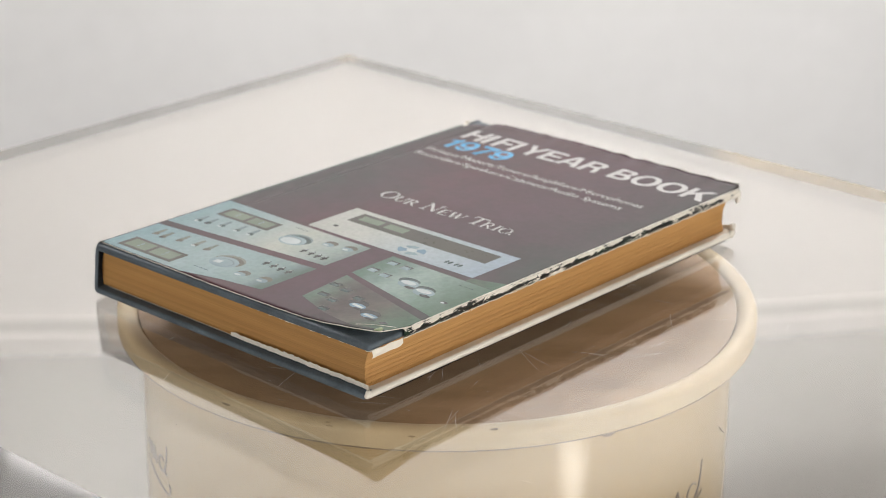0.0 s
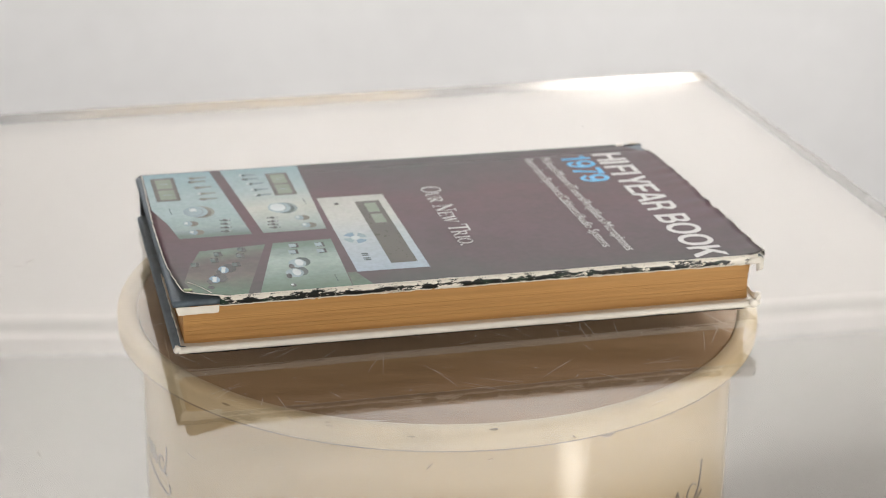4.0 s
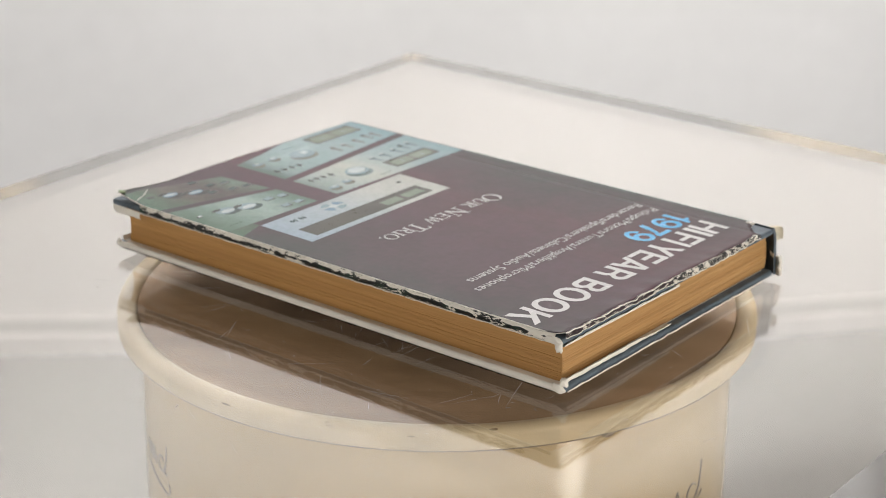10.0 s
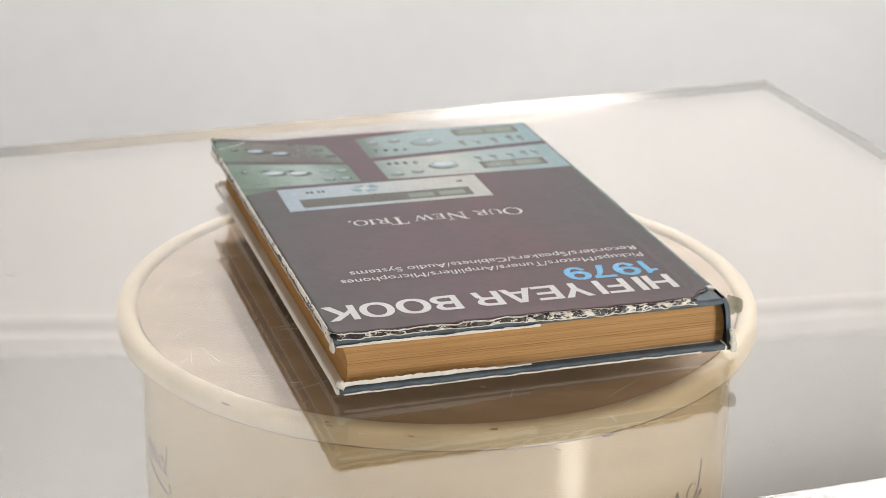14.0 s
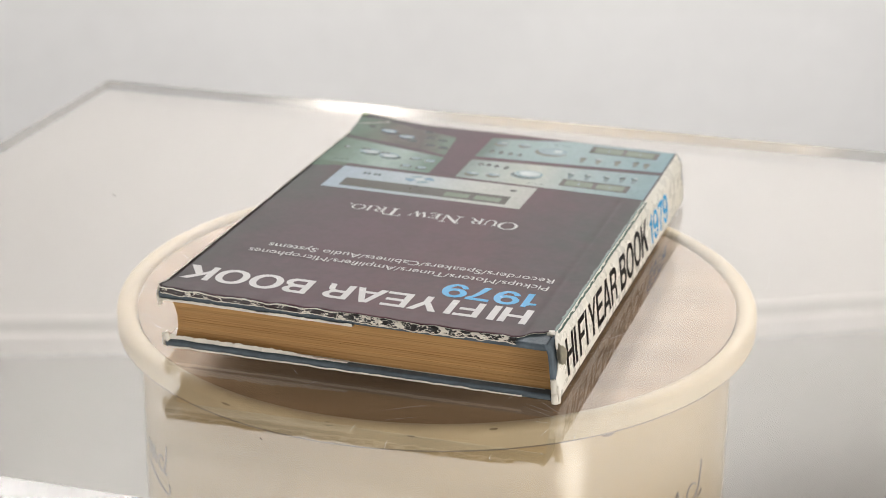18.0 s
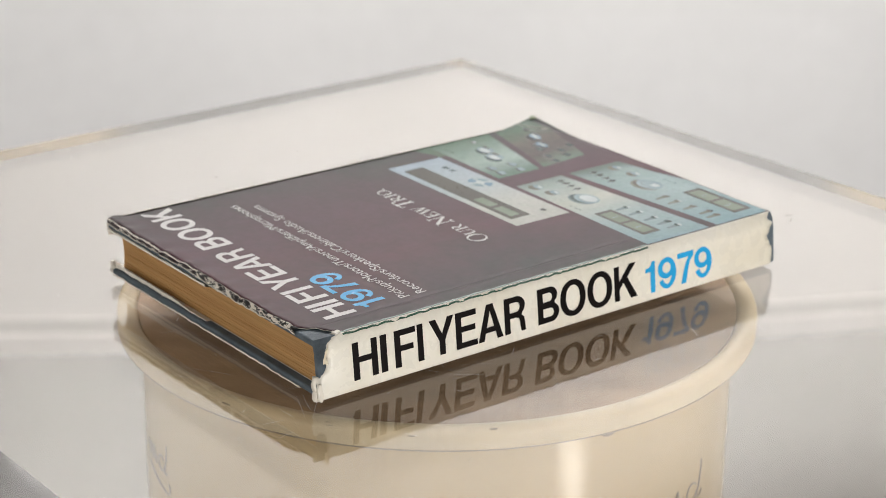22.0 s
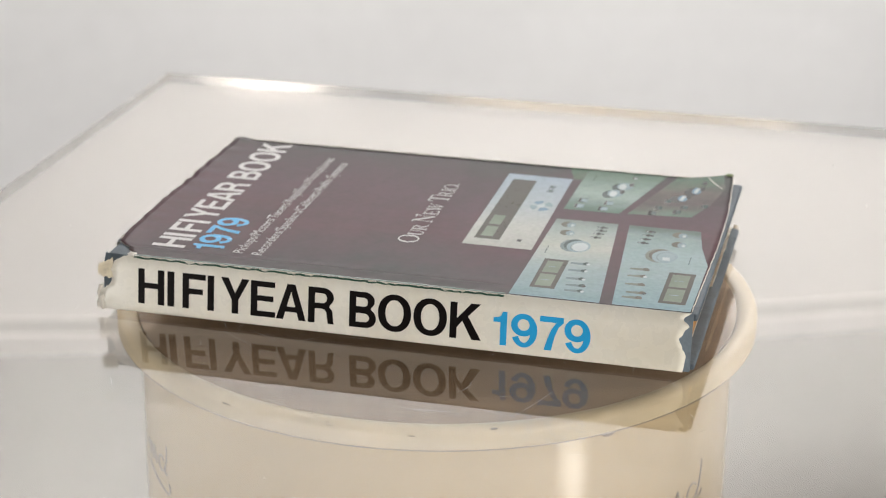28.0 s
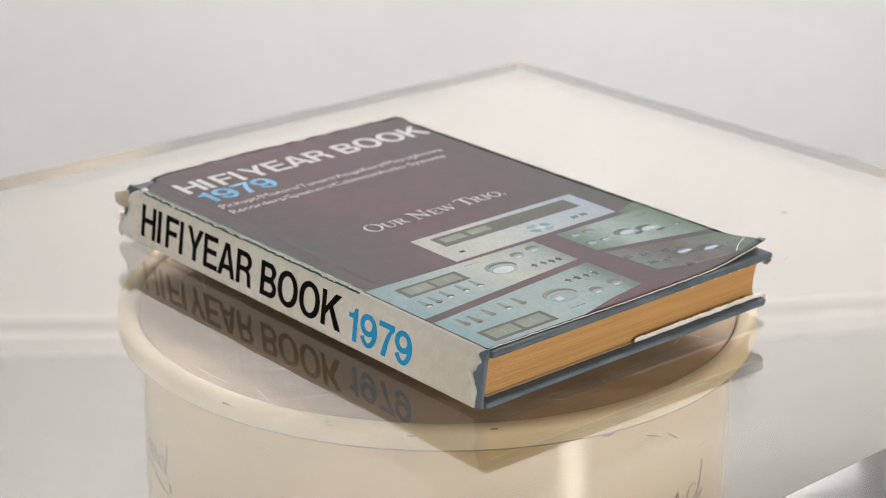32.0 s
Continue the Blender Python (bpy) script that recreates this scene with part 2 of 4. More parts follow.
PAPER = (0.82, 0.775, 0.69)
M = {
    "wall": material("wall_paint", (0.88, 0.875, 0.865), 0.7, 0.03, 3, 0.15, 300),
    # greys of the unseen walls, chosen for edge reflections and bounced fill
    "wall_dim": material("unseen_wall_grey", (0.36, 0.355, 0.35), 0.7, 0.04, 3, 0.15, 300),
    "wall_fill": material("unseen_wall_fill_grey", (0.56, 0.555, 0.545), 0.7, 0.04, 3, 0.15, 300),
    "ceiling": material("ceiling_paint", (0.82, 0.81, 0.79), 0.8, 0.03, 3),
    "floor": material("floor_vinyl", (0.255, 0.253, 0.25), 0.4, 0.06, 3),
    "trim": material("white_trim", (0.82, 0.81, 0.80), 0.4, 0.03, 8),
    "skirting": material("skirting_paint", (0.62, 0.61, 0.59), 0.5, 0.04, 8),
    "black_steel": material("black_steel", (0.03, 0.03, 0.032), 0.4, 0.1, 20),
    "cream": material("cream_plastic", (0.60, 0.475, 0.285), 0.125, 0.05, 14, 0.45, 110),
    "rim": material("cream_rim_plastic", (0.66, 0.55, 0.365), 0.5, 0.08, 30, 0.2, 400),
    "well": material("brown_board", (0.51, 0.362, 0.245), 0.10, 0.14, 12, stretch=(1.0, 6.0, 1.0)),
    "seam": material("dark_seam", (0.16, 0.13, 0.11), 0.5, 0.4, 60, col2=(0.40, 0.34, 0.25)),
    "script": material("grey_script_ink", (0.24, 0.195, 0.14), 0.4, 0.1, 80),
    "stain": material("brown_stain", (0.30, 0.24, 0.15), 0.5, 0.3, 200),
    "acrylic": acrylic("clear_acrylic", (0.545, 0.495, 0.435), (1, 1, 1), 0.012),
    "acrylic_under": acrylic("scuffed_acrylic", (1, 1, 1), (0.04, 0.04, 0.04), 0.016),
    "acrylic_edge": acrylic("polished_acrylic_edge", (0.57, 0.565, 0.56), (0.80, 0.79, 0.78), 0.19, 0.85),
    "scratch": material("white_scratch", (0.75, 0.74, 0.72), 0.6, 0.1, 200),
    "speck": material("dark_speck", (0.30, 0.26, 0.23), 0.6, 0.2, 200),
    "cover": pictured("plum_brown_print", [(0.0, (0.038, 0.038, 0.033)), (0.16, (0.058, 0.032, 0.037)), (0.40, (0.080, 0.030, 0.043)), (0.60, (0.090, 0.029, 0.039)), (0.86, (0.058, 0.032, 0.037)), (1.0, (0.036, 0.038, 0.033))], (-0.080, 0.080), 0.6, 26, 0.36, 0.09, 0.5),
    "paper": material("white_jacket_paper", PAPER, 0.45, 0.06, 40, 0.2, 300),
    "spine": material("white_spine_paper", (0.87, 0.85, 0.79), 0.28, 0.04, 25, 0.12, 120, col2=(0.76, 0.715, 0.60)),
    "tan_paper": material("browned_paper", (0.76, 0.68, 0.52), 0.5, 0.15, 120, 0.2, 400),
    "green_paper": material("yellow_green_paper", (0.52, 0.56, 0.34), 0.5, 0.3, 260, 0.3, 500, col2=(0.10, 0.17, 0.07)),
    "white": material("white_print", (0.66, 0.63, 0.62), 0.25, 0.03, 50, spec=0.15),
    "black": material("black_print", (0.008, 0.006, 0.006), 0.45, 0.1, 60, spec=0.06),
    "blue": material("blue_print", (0.030, 0.40, 0.80), 0.25, 0.05, 50, spec=0.15),
    "sky_blue": material("cover_blue_print", (0.10, 0.42, 0.76), 0.25, 0.05, 50, spec=0.15),
    "cloth": material("blue_grey_cloth", (0.105, 0.138, 0.168), 0.6, 0.2, 120, 0.5, 1500),
    "pages": material("page_edges", (0.50, 0.272, 0.088), 0.7, 0.16, 9, 0.35, 90, col2=(0.42, 0.215, 0.064), stretch=(0.6, 0.6, 26), uneven=0.07),
    "page_ends": material("page_ends", (0.50, 0.29, 0.11), 0.7, 0.2, 9, 0.35, 90, col2=(0.38, 0.20, 0.066), stretch=(0.6, 0.6, 26), uneven=0.10),
    "tuner": pictured("silver_panel_print", [(0.0, (0.34, 0.42, 0.50)), (0.4, (0.42, 0.48, 0.51)), (0.7, (0.52, 0.53, 0.49)), (1.0, (0.48, 0.48, 0.44))], (-0.057, 0.027), 0.08, blotch=0.25),
    "amp": pictured("pale_panel_print", [(0.0, (0.20, 0.26, 0.23)), (0.12, (0.36, 0.42, 0.40)), (0.34, (0.50, 0.52, 0.46)), (0.62, (0.33, 0.42, 0.43)), (1.0, (0.22, 0.345, 0.375))], (-0.009, 0.070), 0.10, blotch=0.3),
    "amp_low": pictured("pale_blue_panel_print", [(0.0, (0.10, 0.15, 0.13)), (0.10, (0.24, 0.33, 0.32)), (0.35, (0.31, 0.42, 0.43)), (0.6, (0.31, 0.41, 0.42)), (0.8, (0.25, 0.37, 0.395)), (1.0, (0.20, 0.335, 0.375))], (-0.009, 0.070), 0.10, blotch=0.3),
    "pre": pictured("green_grey_panel_print", [(0.0, (0.07, 0.14, 0.09)), (0.3, (0.19, 0.28, 0.23)), (0.55, (0.31, 0.40, 0.37)), (0.85, (0.12, 0.20, 0.16)), (1.0, (0.08, 0.15, 0.11))], (-0.071, -0.020), 0.25, blotch=0.5),
    "deck": pictured("dark_green_panel_print", [(0.05, (0.060, 0.125, 0.075)), (0.35, (0.105, 0.085, 0.070)), (0.6, (0.080, 0.055, 0.050)), (0.95, (0.110, 0.170, 0.130))], (-0.071, -0.021), 0.7, 45),
    "dial": material("dark_dial_print", (0.034, 0.030, 0.020), 0.3, 0.2, 60, col2=(0.055, 0.050, 0.030), spec=0.10),
    "meter": material("green_meter_print", (0.24, 0.29, 0.22), 0.22, 0.12, 80, spec=0.10),
    "haze": material("soft_shadow_print", (0.16, 0.22, 0.22), 0.3, 0.12, 60, spec=0.10),
    "umber": material("brown_shadow_print", (0.085, 0.075, 0.055), 0.3, 0.2, 60, col2=(0.13, 0.12, 0.09), spec=0.10),
    "tan_haze": material("tan_shadow_print", (0.20, 0.22, 0.18), 0.3, 0.15, 60, spec=0.10),
    "steel": material("steel_blue_print", (0.16, 0.27, 0.36), 0.3, 0.1, 60, spec=0.10),
    "knob": material("pale_knob_print", (0.32, 0.42, 0.45), 0.22, 0.1, 60, spec=0.10),
    "shade": material("knob_shadow_print", (0.022, 0.024, 0.022), 0.22, 0.2, 60, spec=0.10),
    "mid": material("grey_green_print", (0.075, 0.11, 0.105), 0.22, 0.15, 60, spec=0.10),
    "glint": material("bright_print", (0.60, 0.66, 0.66), 0.22, 0.08, 60, spec=0.10),
    "fore_wear": worn("rubbed_black_print", (0.008, 0.010, 0.009), PAPER, 0.59, 420, (0.5, 1, 1.3), fade=0.012, third=(0.010, 0.030, 0.018), borders=((19.2, 18.2, 0.26), (20.6, 21.3, 0.16)), veins=0.08),
    "head_wear": worn("torn_black_print", (0.02, 0.018, 0.018), PAPER, 0.54, 420, (1, 0.6, 1.3), fade=0.015),
    "head_plum": worn("torn_plum_edge", (0.034, 0.020, 0.023), PAPER, 0.60, 420, (1, 0.5, 1.3), fade=0.02, veins=0.10),
    "green_wear": worn("rubbed_green_print", (0.012, 0.065, 0.036), (0.55, 0.62, 0.54), 0.70, 520, (0.4, 1, 1), fade=0.02, veins=0.05),
}


# ---- mesh helpers ----
def link(name, me, mats, parent=None, label=""):
    for m in mats if isinstance(mats, (list, tuple)) else [mats]:
        me.materials.append(m)
    ob = new(name, me)
    if parent is not None:
        ob.parent = parent
    return tagged(ob, label)


def part(name, bm, mats, parent=None, label="", smooth=False):
    me = bpy.data.meshes.new(name)
    bmesh.ops.recalc_face_normals(bm, faces=bm.faces)
    bm.to_mesh(me)
    bm.free()
    if smooth:
        for f in me.polygons:
            f.use_smooth = True
    return link(name, me, mats, parent, label)


def add_box(bm, x0, x1, y0, y1, z0, z1):
    vs = [bm.verts.new((x, y, z)) for z in (z0, z1) for x, y in ((x0, y0), (x1, y0), (x1, y1), (x0, y1))]
    for q in ((0, 3, 2, 1), (4, 5, 6, 7), (0, 1, 5, 4), (1, 2, 6, 5), (2, 3, 7, 6), (3, 0, 4, 7)):
        bm.faces.new([vs[i] for i in q])
    return vs


def box(x0, x1, y0, y1, z0, z1, bevel=0.0, segments=2):
    bm = bmesh.new()
    add_box(bm, x0, x1, y0, y1, z0, z1)
    if bevel:
        bmesh.ops.bevel(bm, geom=bm.edges[:], offset=bevel, segments=segments, affect="EDGES", profile=0.5)
    return bm


def lathe(profile, n=160):
    """A turned body from (radius, height) pairs."""
    bm = bmesh.new()
    rings = []
    for r, z in profile:
        if r < 1e-6:
            rings.append([bm.verts.new((0, 0, z))])
        else:
            rings.append([bm.verts.new((r * math.cos(a), r * math.sin(a), z)) for a in [2 * math.pi * i / n for i in range(n)]])
    for a, b in zip(rings, rings[1:]):
        for i in range(n):
            j = (i + 1) % n
            if len(a) == 1:
                bm.faces.new((a[0], b[i], b[j]))
            elif len(b) == 1:
                bm.faces.new((a[i], a[j], b[0]))
            else:
                bm.faces.new((a[i], a[j], b[j], b[i]))
    return bm


def tube(points, r, n=6, closed=False):
    """A thin round strand along a line of points."""
    bm = bmesh.new()
    pts = [Vector(p) for p in points]
    rings = []
    for i, p in enumerate(pts):
        d = (pts[min(i + 1, len(pts) - 1)] - pts[max(i - 1, 0)]).normalized()
        a = d.orthogonal().normalized()
        b = d.cross(a)
        rings.append([bm.verts.new(p + r * (math.cos(t) * a + math.sin(t) * b)) for t in [2 * math.pi * k / n for k in range(n)]])
    for p, q in zip(rings, rings[1:]):
        best = min(range(n), key=lambda s: (q[s].co - p[0].co).length)
        for k in range(n):
            bm.faces.new((p[k], p[(k + 1) % n], q[(k + 1 + best) % n], q[(k + best) % n]))
    return bm


def lerp_table(table, x):
    """Smooth reading of a short table of (x, value) pairs."""
    if x <= table[0][0]:
        return table[0][1]
    for (a, fa), (b, fb) in zip(table, table[1:]):
        if x <= b:
            q = (x - a) / (b - a)
            return fa + (fb - fa) * q * q * (3 - 2 * q)
    return table[-1][1]


def rag(x, k, amount):
    """A torn edge: uneven at two scales."""
    return amount * (noise.noise((x * 0.35, k, 0.3)) + 0.6 * noise.noise((x * 1.3, k, 7.1)))


# ---- the room ----
def room():
    corner = 0.276

    def slab(x0, x1, slope, z0, z1, out, mat, name, label, category):
        """A stretch of wall or trim that runs away from the corner at a slight angle."""
        bm = bmesh.new()
        f = lambda x: WALL_Y + slope * (x - corner) - out
        quad_at = [(x0, f(x0)), (x1, f(x1)), (x1, WALL_Y + 0.4), (x0, WALL_Y + 0.4)]
        lo = [bm.verts.new((x, y, z0)) for x, y in quad_at]
        hi = [bm.verts.new((x, y, z1)) for x, y in quad_at]
        bm.faces.new(lo)
        bm.faces.new(hi)
        for i in range(4):
            bm.faces.new((lo[i], lo[(i + 1) % 4], hi[(i + 1) % 4], hi[i]))
        tagged(part(name, bm, mat), label, category, kind="structure")

    for k, (x0, x1, slope) in enumerate(((-SIDE_X, corner, 0.045), (corner, SIDE_X, 0.20))):
        end = "_left" if k == 0 else "_right"
        slab(x0, x1, slope, FLOOR_Z, CEIL_Z, 0.0, M["wall"], "wall_back" + end, "off-white painted wall above a low skirting", "wall")
        slab(x0, x1, slope, FLOOR_Z, FLOOR_Z + 0.0365, 0.012, M["trim"], "baseboard" + end, "low white skirting board", "trim")
        slab(x0, x1, slope, FLOOR_Z + 0.0365, FLOOR_Z + 0.064, 0.006, M["skirting"], "trim" + end, "grey band above the skirting board", "trim")
    # added side walls out of view, kept dark so the sheet's edges reflect less
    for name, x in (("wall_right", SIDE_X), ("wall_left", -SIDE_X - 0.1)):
        tagged(part(name, box(x, x + 0.1, -2.9, WALL_Y + 0.4, FLOOR_Z, CEIL_Z), M["wall_dim"]), "unseen grey wall, dark to dim the sheet's edge reflections", "wall", kind="structure")
    # added wall behind the camera, paler to bounce fill under the book
    tagged(part("wall_front", box(-SIDE_X, SIDE_X, -2.9, -2.8, FLOOR_Z, CEIL_Z), M["wall_fill"]), "unseen pale grey wall that bounces fill light", "wall", kind="structure")
    tagged(part("ceiling", box(-SIDE_X - 0.1, SIDE_X + 0.1, -2.9, WALL_Y + 0.4, CEIL_Z, CEIL_Z + 0.1), M["ceiling"]), "plain white ceiling", "ceiling", kind="structure")
    tagged(part("floor", box(-SIDE_X - 0.1, SIDE_X + 0.1, -2.9, WALL_Y + 0.4, FLOOR_Z - 0.1, FLOOR_Z), M["floor"]), "pale grey smooth floor", "floor", kind="structure")

    panel = tagged(new("ceiling_light"), "flat white ceiling light panel", "ceiling light")
    part("frame", box(-0.94, 1.56, 1.16, 2.40, CEIL_Z - 0.025, CEIL_Z, 0.004), M["trim"], panel)

    plinth = tagged(new("plinth"), "square white plinth under the turntable", "plinth")
    part("column", box(-0.14, 0.14, -0.14, 0.14, FLOOR_Z, STAND_Z - 0.02, 0.002), M["trim"], plinth)
    part("top_plate", box(-0.145, 0.145, -0.145, 0.145, STAND_Z - 0.02, STAND_Z, 0.002), M["trim"], plinth)


# ---- the two strip lights beside the turntable ----
def strip_light(lx, ly, wide, low_z, high_z):
    lamp = tagged(new("strip_light"), "tall narrow studio strip light on a black stand", "lamp", group="studio lights")
    turn = math.atan2(ly, lx)
    lamp.matrix_world = pose(lx, ly, FLOOR_Z, 0, 0, math.degrees(turn) - 90)
    lo, hi = low_z - FLOOR_Z, high_z - FLOOR_Z
    h = wide / 2 + 0.012
    part("housing", box(-h, h, 0.012, 0.07, lo - 0.02, hi + 0.02, 0.006), M["black_steel"], lamp)
    part("diffuser", box(-h + 0.008, h - 0.008, 0.004, 0.012, lo - 0.01, hi + 0.01, 0.002), M["trim"], lamp)
    part("pole", lathe([(0.0, 0.02), (0.012, 0.02), (0.012, lo - 0.0), (0.0, lo - 0.0)], 16), M["black_steel"], lamp).location = (0, 0.045, 0)
    part("base", lathe([(0.0, 0.0), (0.11, 0.0), (0.11, 0.012), (0.02, 0.038), (0.0, 0.038)], 32), M["black_steel"], lamp).location = (0, 0.045, 0)


# ---- the turntable ----
def script_strokes():
    """Loops of a script mark that cannot be read, in millimetres along the drum and up, ending at the origin."""
    wave = [(-24 + 13 * q, 3.0 * math.sin(q * 19) * (0.9 + 0.3 * q) + 3.0) for q in [i / 50 for i in range(51)]]
    bowl = [(-5.2 + 3.2 * math.cos(a), 2.6 + 3.2 * math.sin(a)) for a in [0.6 + i / 16 * 5.6 for i in range(17)]]
    stem = [(-2.0 + 2.6 * q + 0.6 * math.sin(q * 3), 0.2 + 12.0 * q) for q in [i / 12 for i in range(13)]]
    tail = [(-2.0, 0.4), (-1.2, -0.5), (0.4, -0.3), (2.0, 1.0)]
    under = [(-26 + 26 * q, -2.6 - 4.4 * math.sin(q * 1.5) - 1.6 * q) for q in [i / 24 for i in range(25)]]
    under += [(0.0 + 3.0 * math.sin(a), -8.6 + 2.6 * (1 - math.cos(a))) for a in [i / 8 * 2.5 for i in range(9)]]
    return wave, bowl, stem, tail, under


def turntable():
    base = tagged(new("turntable"), "round cream plastic turntable drum with a brown top", "turntable")
    base.location = (0.0, 0.0, 0.0)
    d = 0.0084
    body = [(0.0, STAND_Z), (0.1181, STAND_Z), (0.1186, STAND_Z + 0.003), (0.1175, -0.14), (0.1171, -0.0262 - d), (0.1171, -0.0255 - d), (0.1172, -0.0240 - d), (0.1178, -0.0225 - d), (0.1190, -0.0222 - d), (0.1190, -0.0210 - d)]
    part("drum", lathe(body, 200), M["cream"], base, "glossy cream plastic side wall", smooth=True)
    part("seam", lathe([(0.1190, -0.0212 - d), (0.1256, -0.0208 - d), (0.1257, -0.0206 - d), (0.1256, -0.0204 - d), (0.1190, -0.0201 - d)], 200), M["seam"], base, "thin dark joint under the rim")
    arc = [(0.1256, -0.0203 - d)]
    for i in range(13):
        a = math.pi * i / 12
        arc.append((0.1219 + 0.0038 * math.cos(a), -0.0158 - d + 0.0030 * math.sin(a)))
    arc += [(0.1178, -0.0162 - d), (0.1177, -0.0175 - d), (0.1190, -0.0202 - d)]
    part("rim", lathe(arc, 200), M["rim"], base, "rounded cream plastic rim, slightly stained", smooth=True)
    part("top_disc", lathe([(0.0, -0.0150 - d), (0.1176, -0.0150 - d), (0.1176, -0.0190 - d), (0.0, -0.0190 - d)], 160), M["well"], base, "dull brown top board")
    part("hub", lathe([(0.0, -0.0201), (0.024, -0.0201), (0.025, -0.0206), (0.025, -0.0150 - d), (0.0, -0.0150 - d)], 64), M["seam"], base, "dark spindle block that carries the sheet")
    for az, foot, size in ((-59.8, -0.0730, 0.95), (57.6, -0.0769, 1.15)):
        for line in script_strokes():
            strand = []
            for along, up in line:
                a = radians(-90 + az) + along * 0.001 * size / 0.1173
                strand.append((0.1174 * math.cos(a), 0.1174 * math.sin(a), foot + up * 0.001 * size))
            part("script_mark", tube(strand, 0.00040, 6), M["script"], base, "thin grey handwriting-like stroke")
    rnd = random.Random(12)
    for _ in range(7):
        a = radians(-90 + rnd.uniform(-75, 75))
        wide, tall, tilt = rnd.uniform(0.6, 2.2), rnd.uniform(0.12, 0.4), rnd.uniform(0.1, 0.9)
        stain = bmesh.new()
        ring = []
        for k in range(9):
            b = 2 * math.pi * k / 9
            along, up = wide * math.cos(b) * (0.8 + 0.3 * rnd.random()), tall * math.sin(b) * (0.7 + 0.5 * rnd.random())
            t2, t1 = tilt + up / 2.9, a + along / 124
            out = 0.1219 + 0.00386 * math.cos(t2)
            ring.append(stain.verts.new((out * math.cos(t1), out * math.sin(t1), -0.0158 - d + 0.00306 * math.sin(t2))))
        stain.faces.new(ring)
        part("stain", stain, M["stain"], base, "small brown stain on the rim")
    a = radians(-90 + 31)
    chip = bmesh.new()
    bmesh.ops.create_icosphere(chip, subdivisions=2, radius=0.0030)
    for v in chip.verts:
        v.co = Vector((v.co.x * 1.2, v.co.y * 0.3, v.co.z * 0.9))
        v.co.rotate(Euler((0, 0, a + math.pi / 2)))
        v.co += Vector((0.1173 * math.cos(a), 0.1173 * math.sin(a), -0.0243 - d))
    part("chip", chip, M["seam"], base, "small dark chip below the rim")
    return base


# ---- the acrylic sheet ----
def acrylic_sheet():
    a, b = 0.4191 / 2, 0.4946 / 2
    bm = box(-a, a, -b, b, -0.020, 0.0, 0.00006, 1)
    for f in bm.faces:
        f.normal_update()
        f.material_index = (0 if f.normal.z > 0 else 2) if abs(f.normal.z) > 0.9 else 1
    me = bpy.data.meshes.new("acrylic_sheet")
    bmesh.ops.recalc_face_normals(bm, faces=bm.faces)
    bm.to_mesh(me)
    bm.free()
    sheet = tagged(link("acrylic_sheet", me, [M["acrylic"], M["acrylic_edge"], M["acrylic_under"]]), "clear scratched acrylic sheet lying on the turntable", "sheet")
    sheet.visible_shadow = False
    rnd = random.Random(5)
    light, dark = bmesh.new(), bmesh.new()

    def mark(bm, x, y, length, width, turn, bow=0.0):
        c, s = math.cos(turn), math.sin(turn)
        n = 6
        row = []
        for i in range(n + 1):
            q = i / n - 0.5
            w = width * (1 - (2 * q) ** 2 * 0.9) / 2
            off = bow * (0.25 - q * q)
            px, py = x + c * q * length - s * off, y + s * q * length + c * off
            row.append((bm.verts.new((px - s * w, py + c * w, 0.00006)), bm.verts.new((px + s * w, py - c * w, 0.00006))))
        for p, q in zip(row, row[1:]):
            bm.faces.new((p[0], p[1], q[1], q[0]))

    for x, y, ln, turn in ((0.02, -0.10, 0.030, 0.7), (0.035, -0.11, 0.024, 2.3), (-0.06, 0.11, 0.04, 1.2), (0.10, 0.06, 0.035, 2.8), (-0.11, -0.03, 0.03, 0.3), (0.09, -0.07, 0.05, 1.9), (-0.03, 0.125, 0.03, 0.1)):
        mark(light, x, y, ln * 0.7, 0.00010, turn, 0.002)
    for _ in range(26):
        r, t, turn = 0.05 + 0.09 * rnd.random(), rnd.random() * 6.283, rnd.random() * 3.14
        for k in range(rnd.choice((1, 2, 3))):
            mark(light, r * math.cos(t) + rnd.uniform(-0.006, 0.006), r * math.sin(t) + rnd.uniform(-0.006, 0.006), rnd.uniform(0.008, 0.022), 0.00008, turn + rnd.uniform(-0.25, 0.25), rnd.uniform(-0.0015, 0.0015))
    for _ in range(240):
        r, t = 0.06 + 0.12 * rnd.random(), rnd.random() * 6.283
        mark(light, r * math.cos(t), r * math.sin(t), rnd.choice((0.0012, 0.002, 0.004, 0.008)), 0.00010, rnd.random() * 3.14, rnd.uniform(-0.002, 0.002))
    for _ in range(70):
        x, y = rnd.uniform(-a, a) * 0.97, rnd.uniform(-b, b) * 0.97
        mark(dark, x, y, rnd.choice((0.0008, 0.0012, 0.002, 0.003, 0.005)), rnd.choice((0.0002, 0.0003, 0.0004, 0.0006)), rnd.random() * 3.14, rnd.uniform(-0.003, 0.003))
    tagged(part("scratches", light, M["scratch"], sheet, "fine white scratches"), kind="stuff")
    tagged(part("specks", dark, M["speck"], sheet, "small dark specks of dirt"), kind="stuff")
    return sheet


# ---- the book: x towards the head, y towards the spine, in millimetres ----
MM = 0.001
TOP = 21.0
HINGE = 61.5


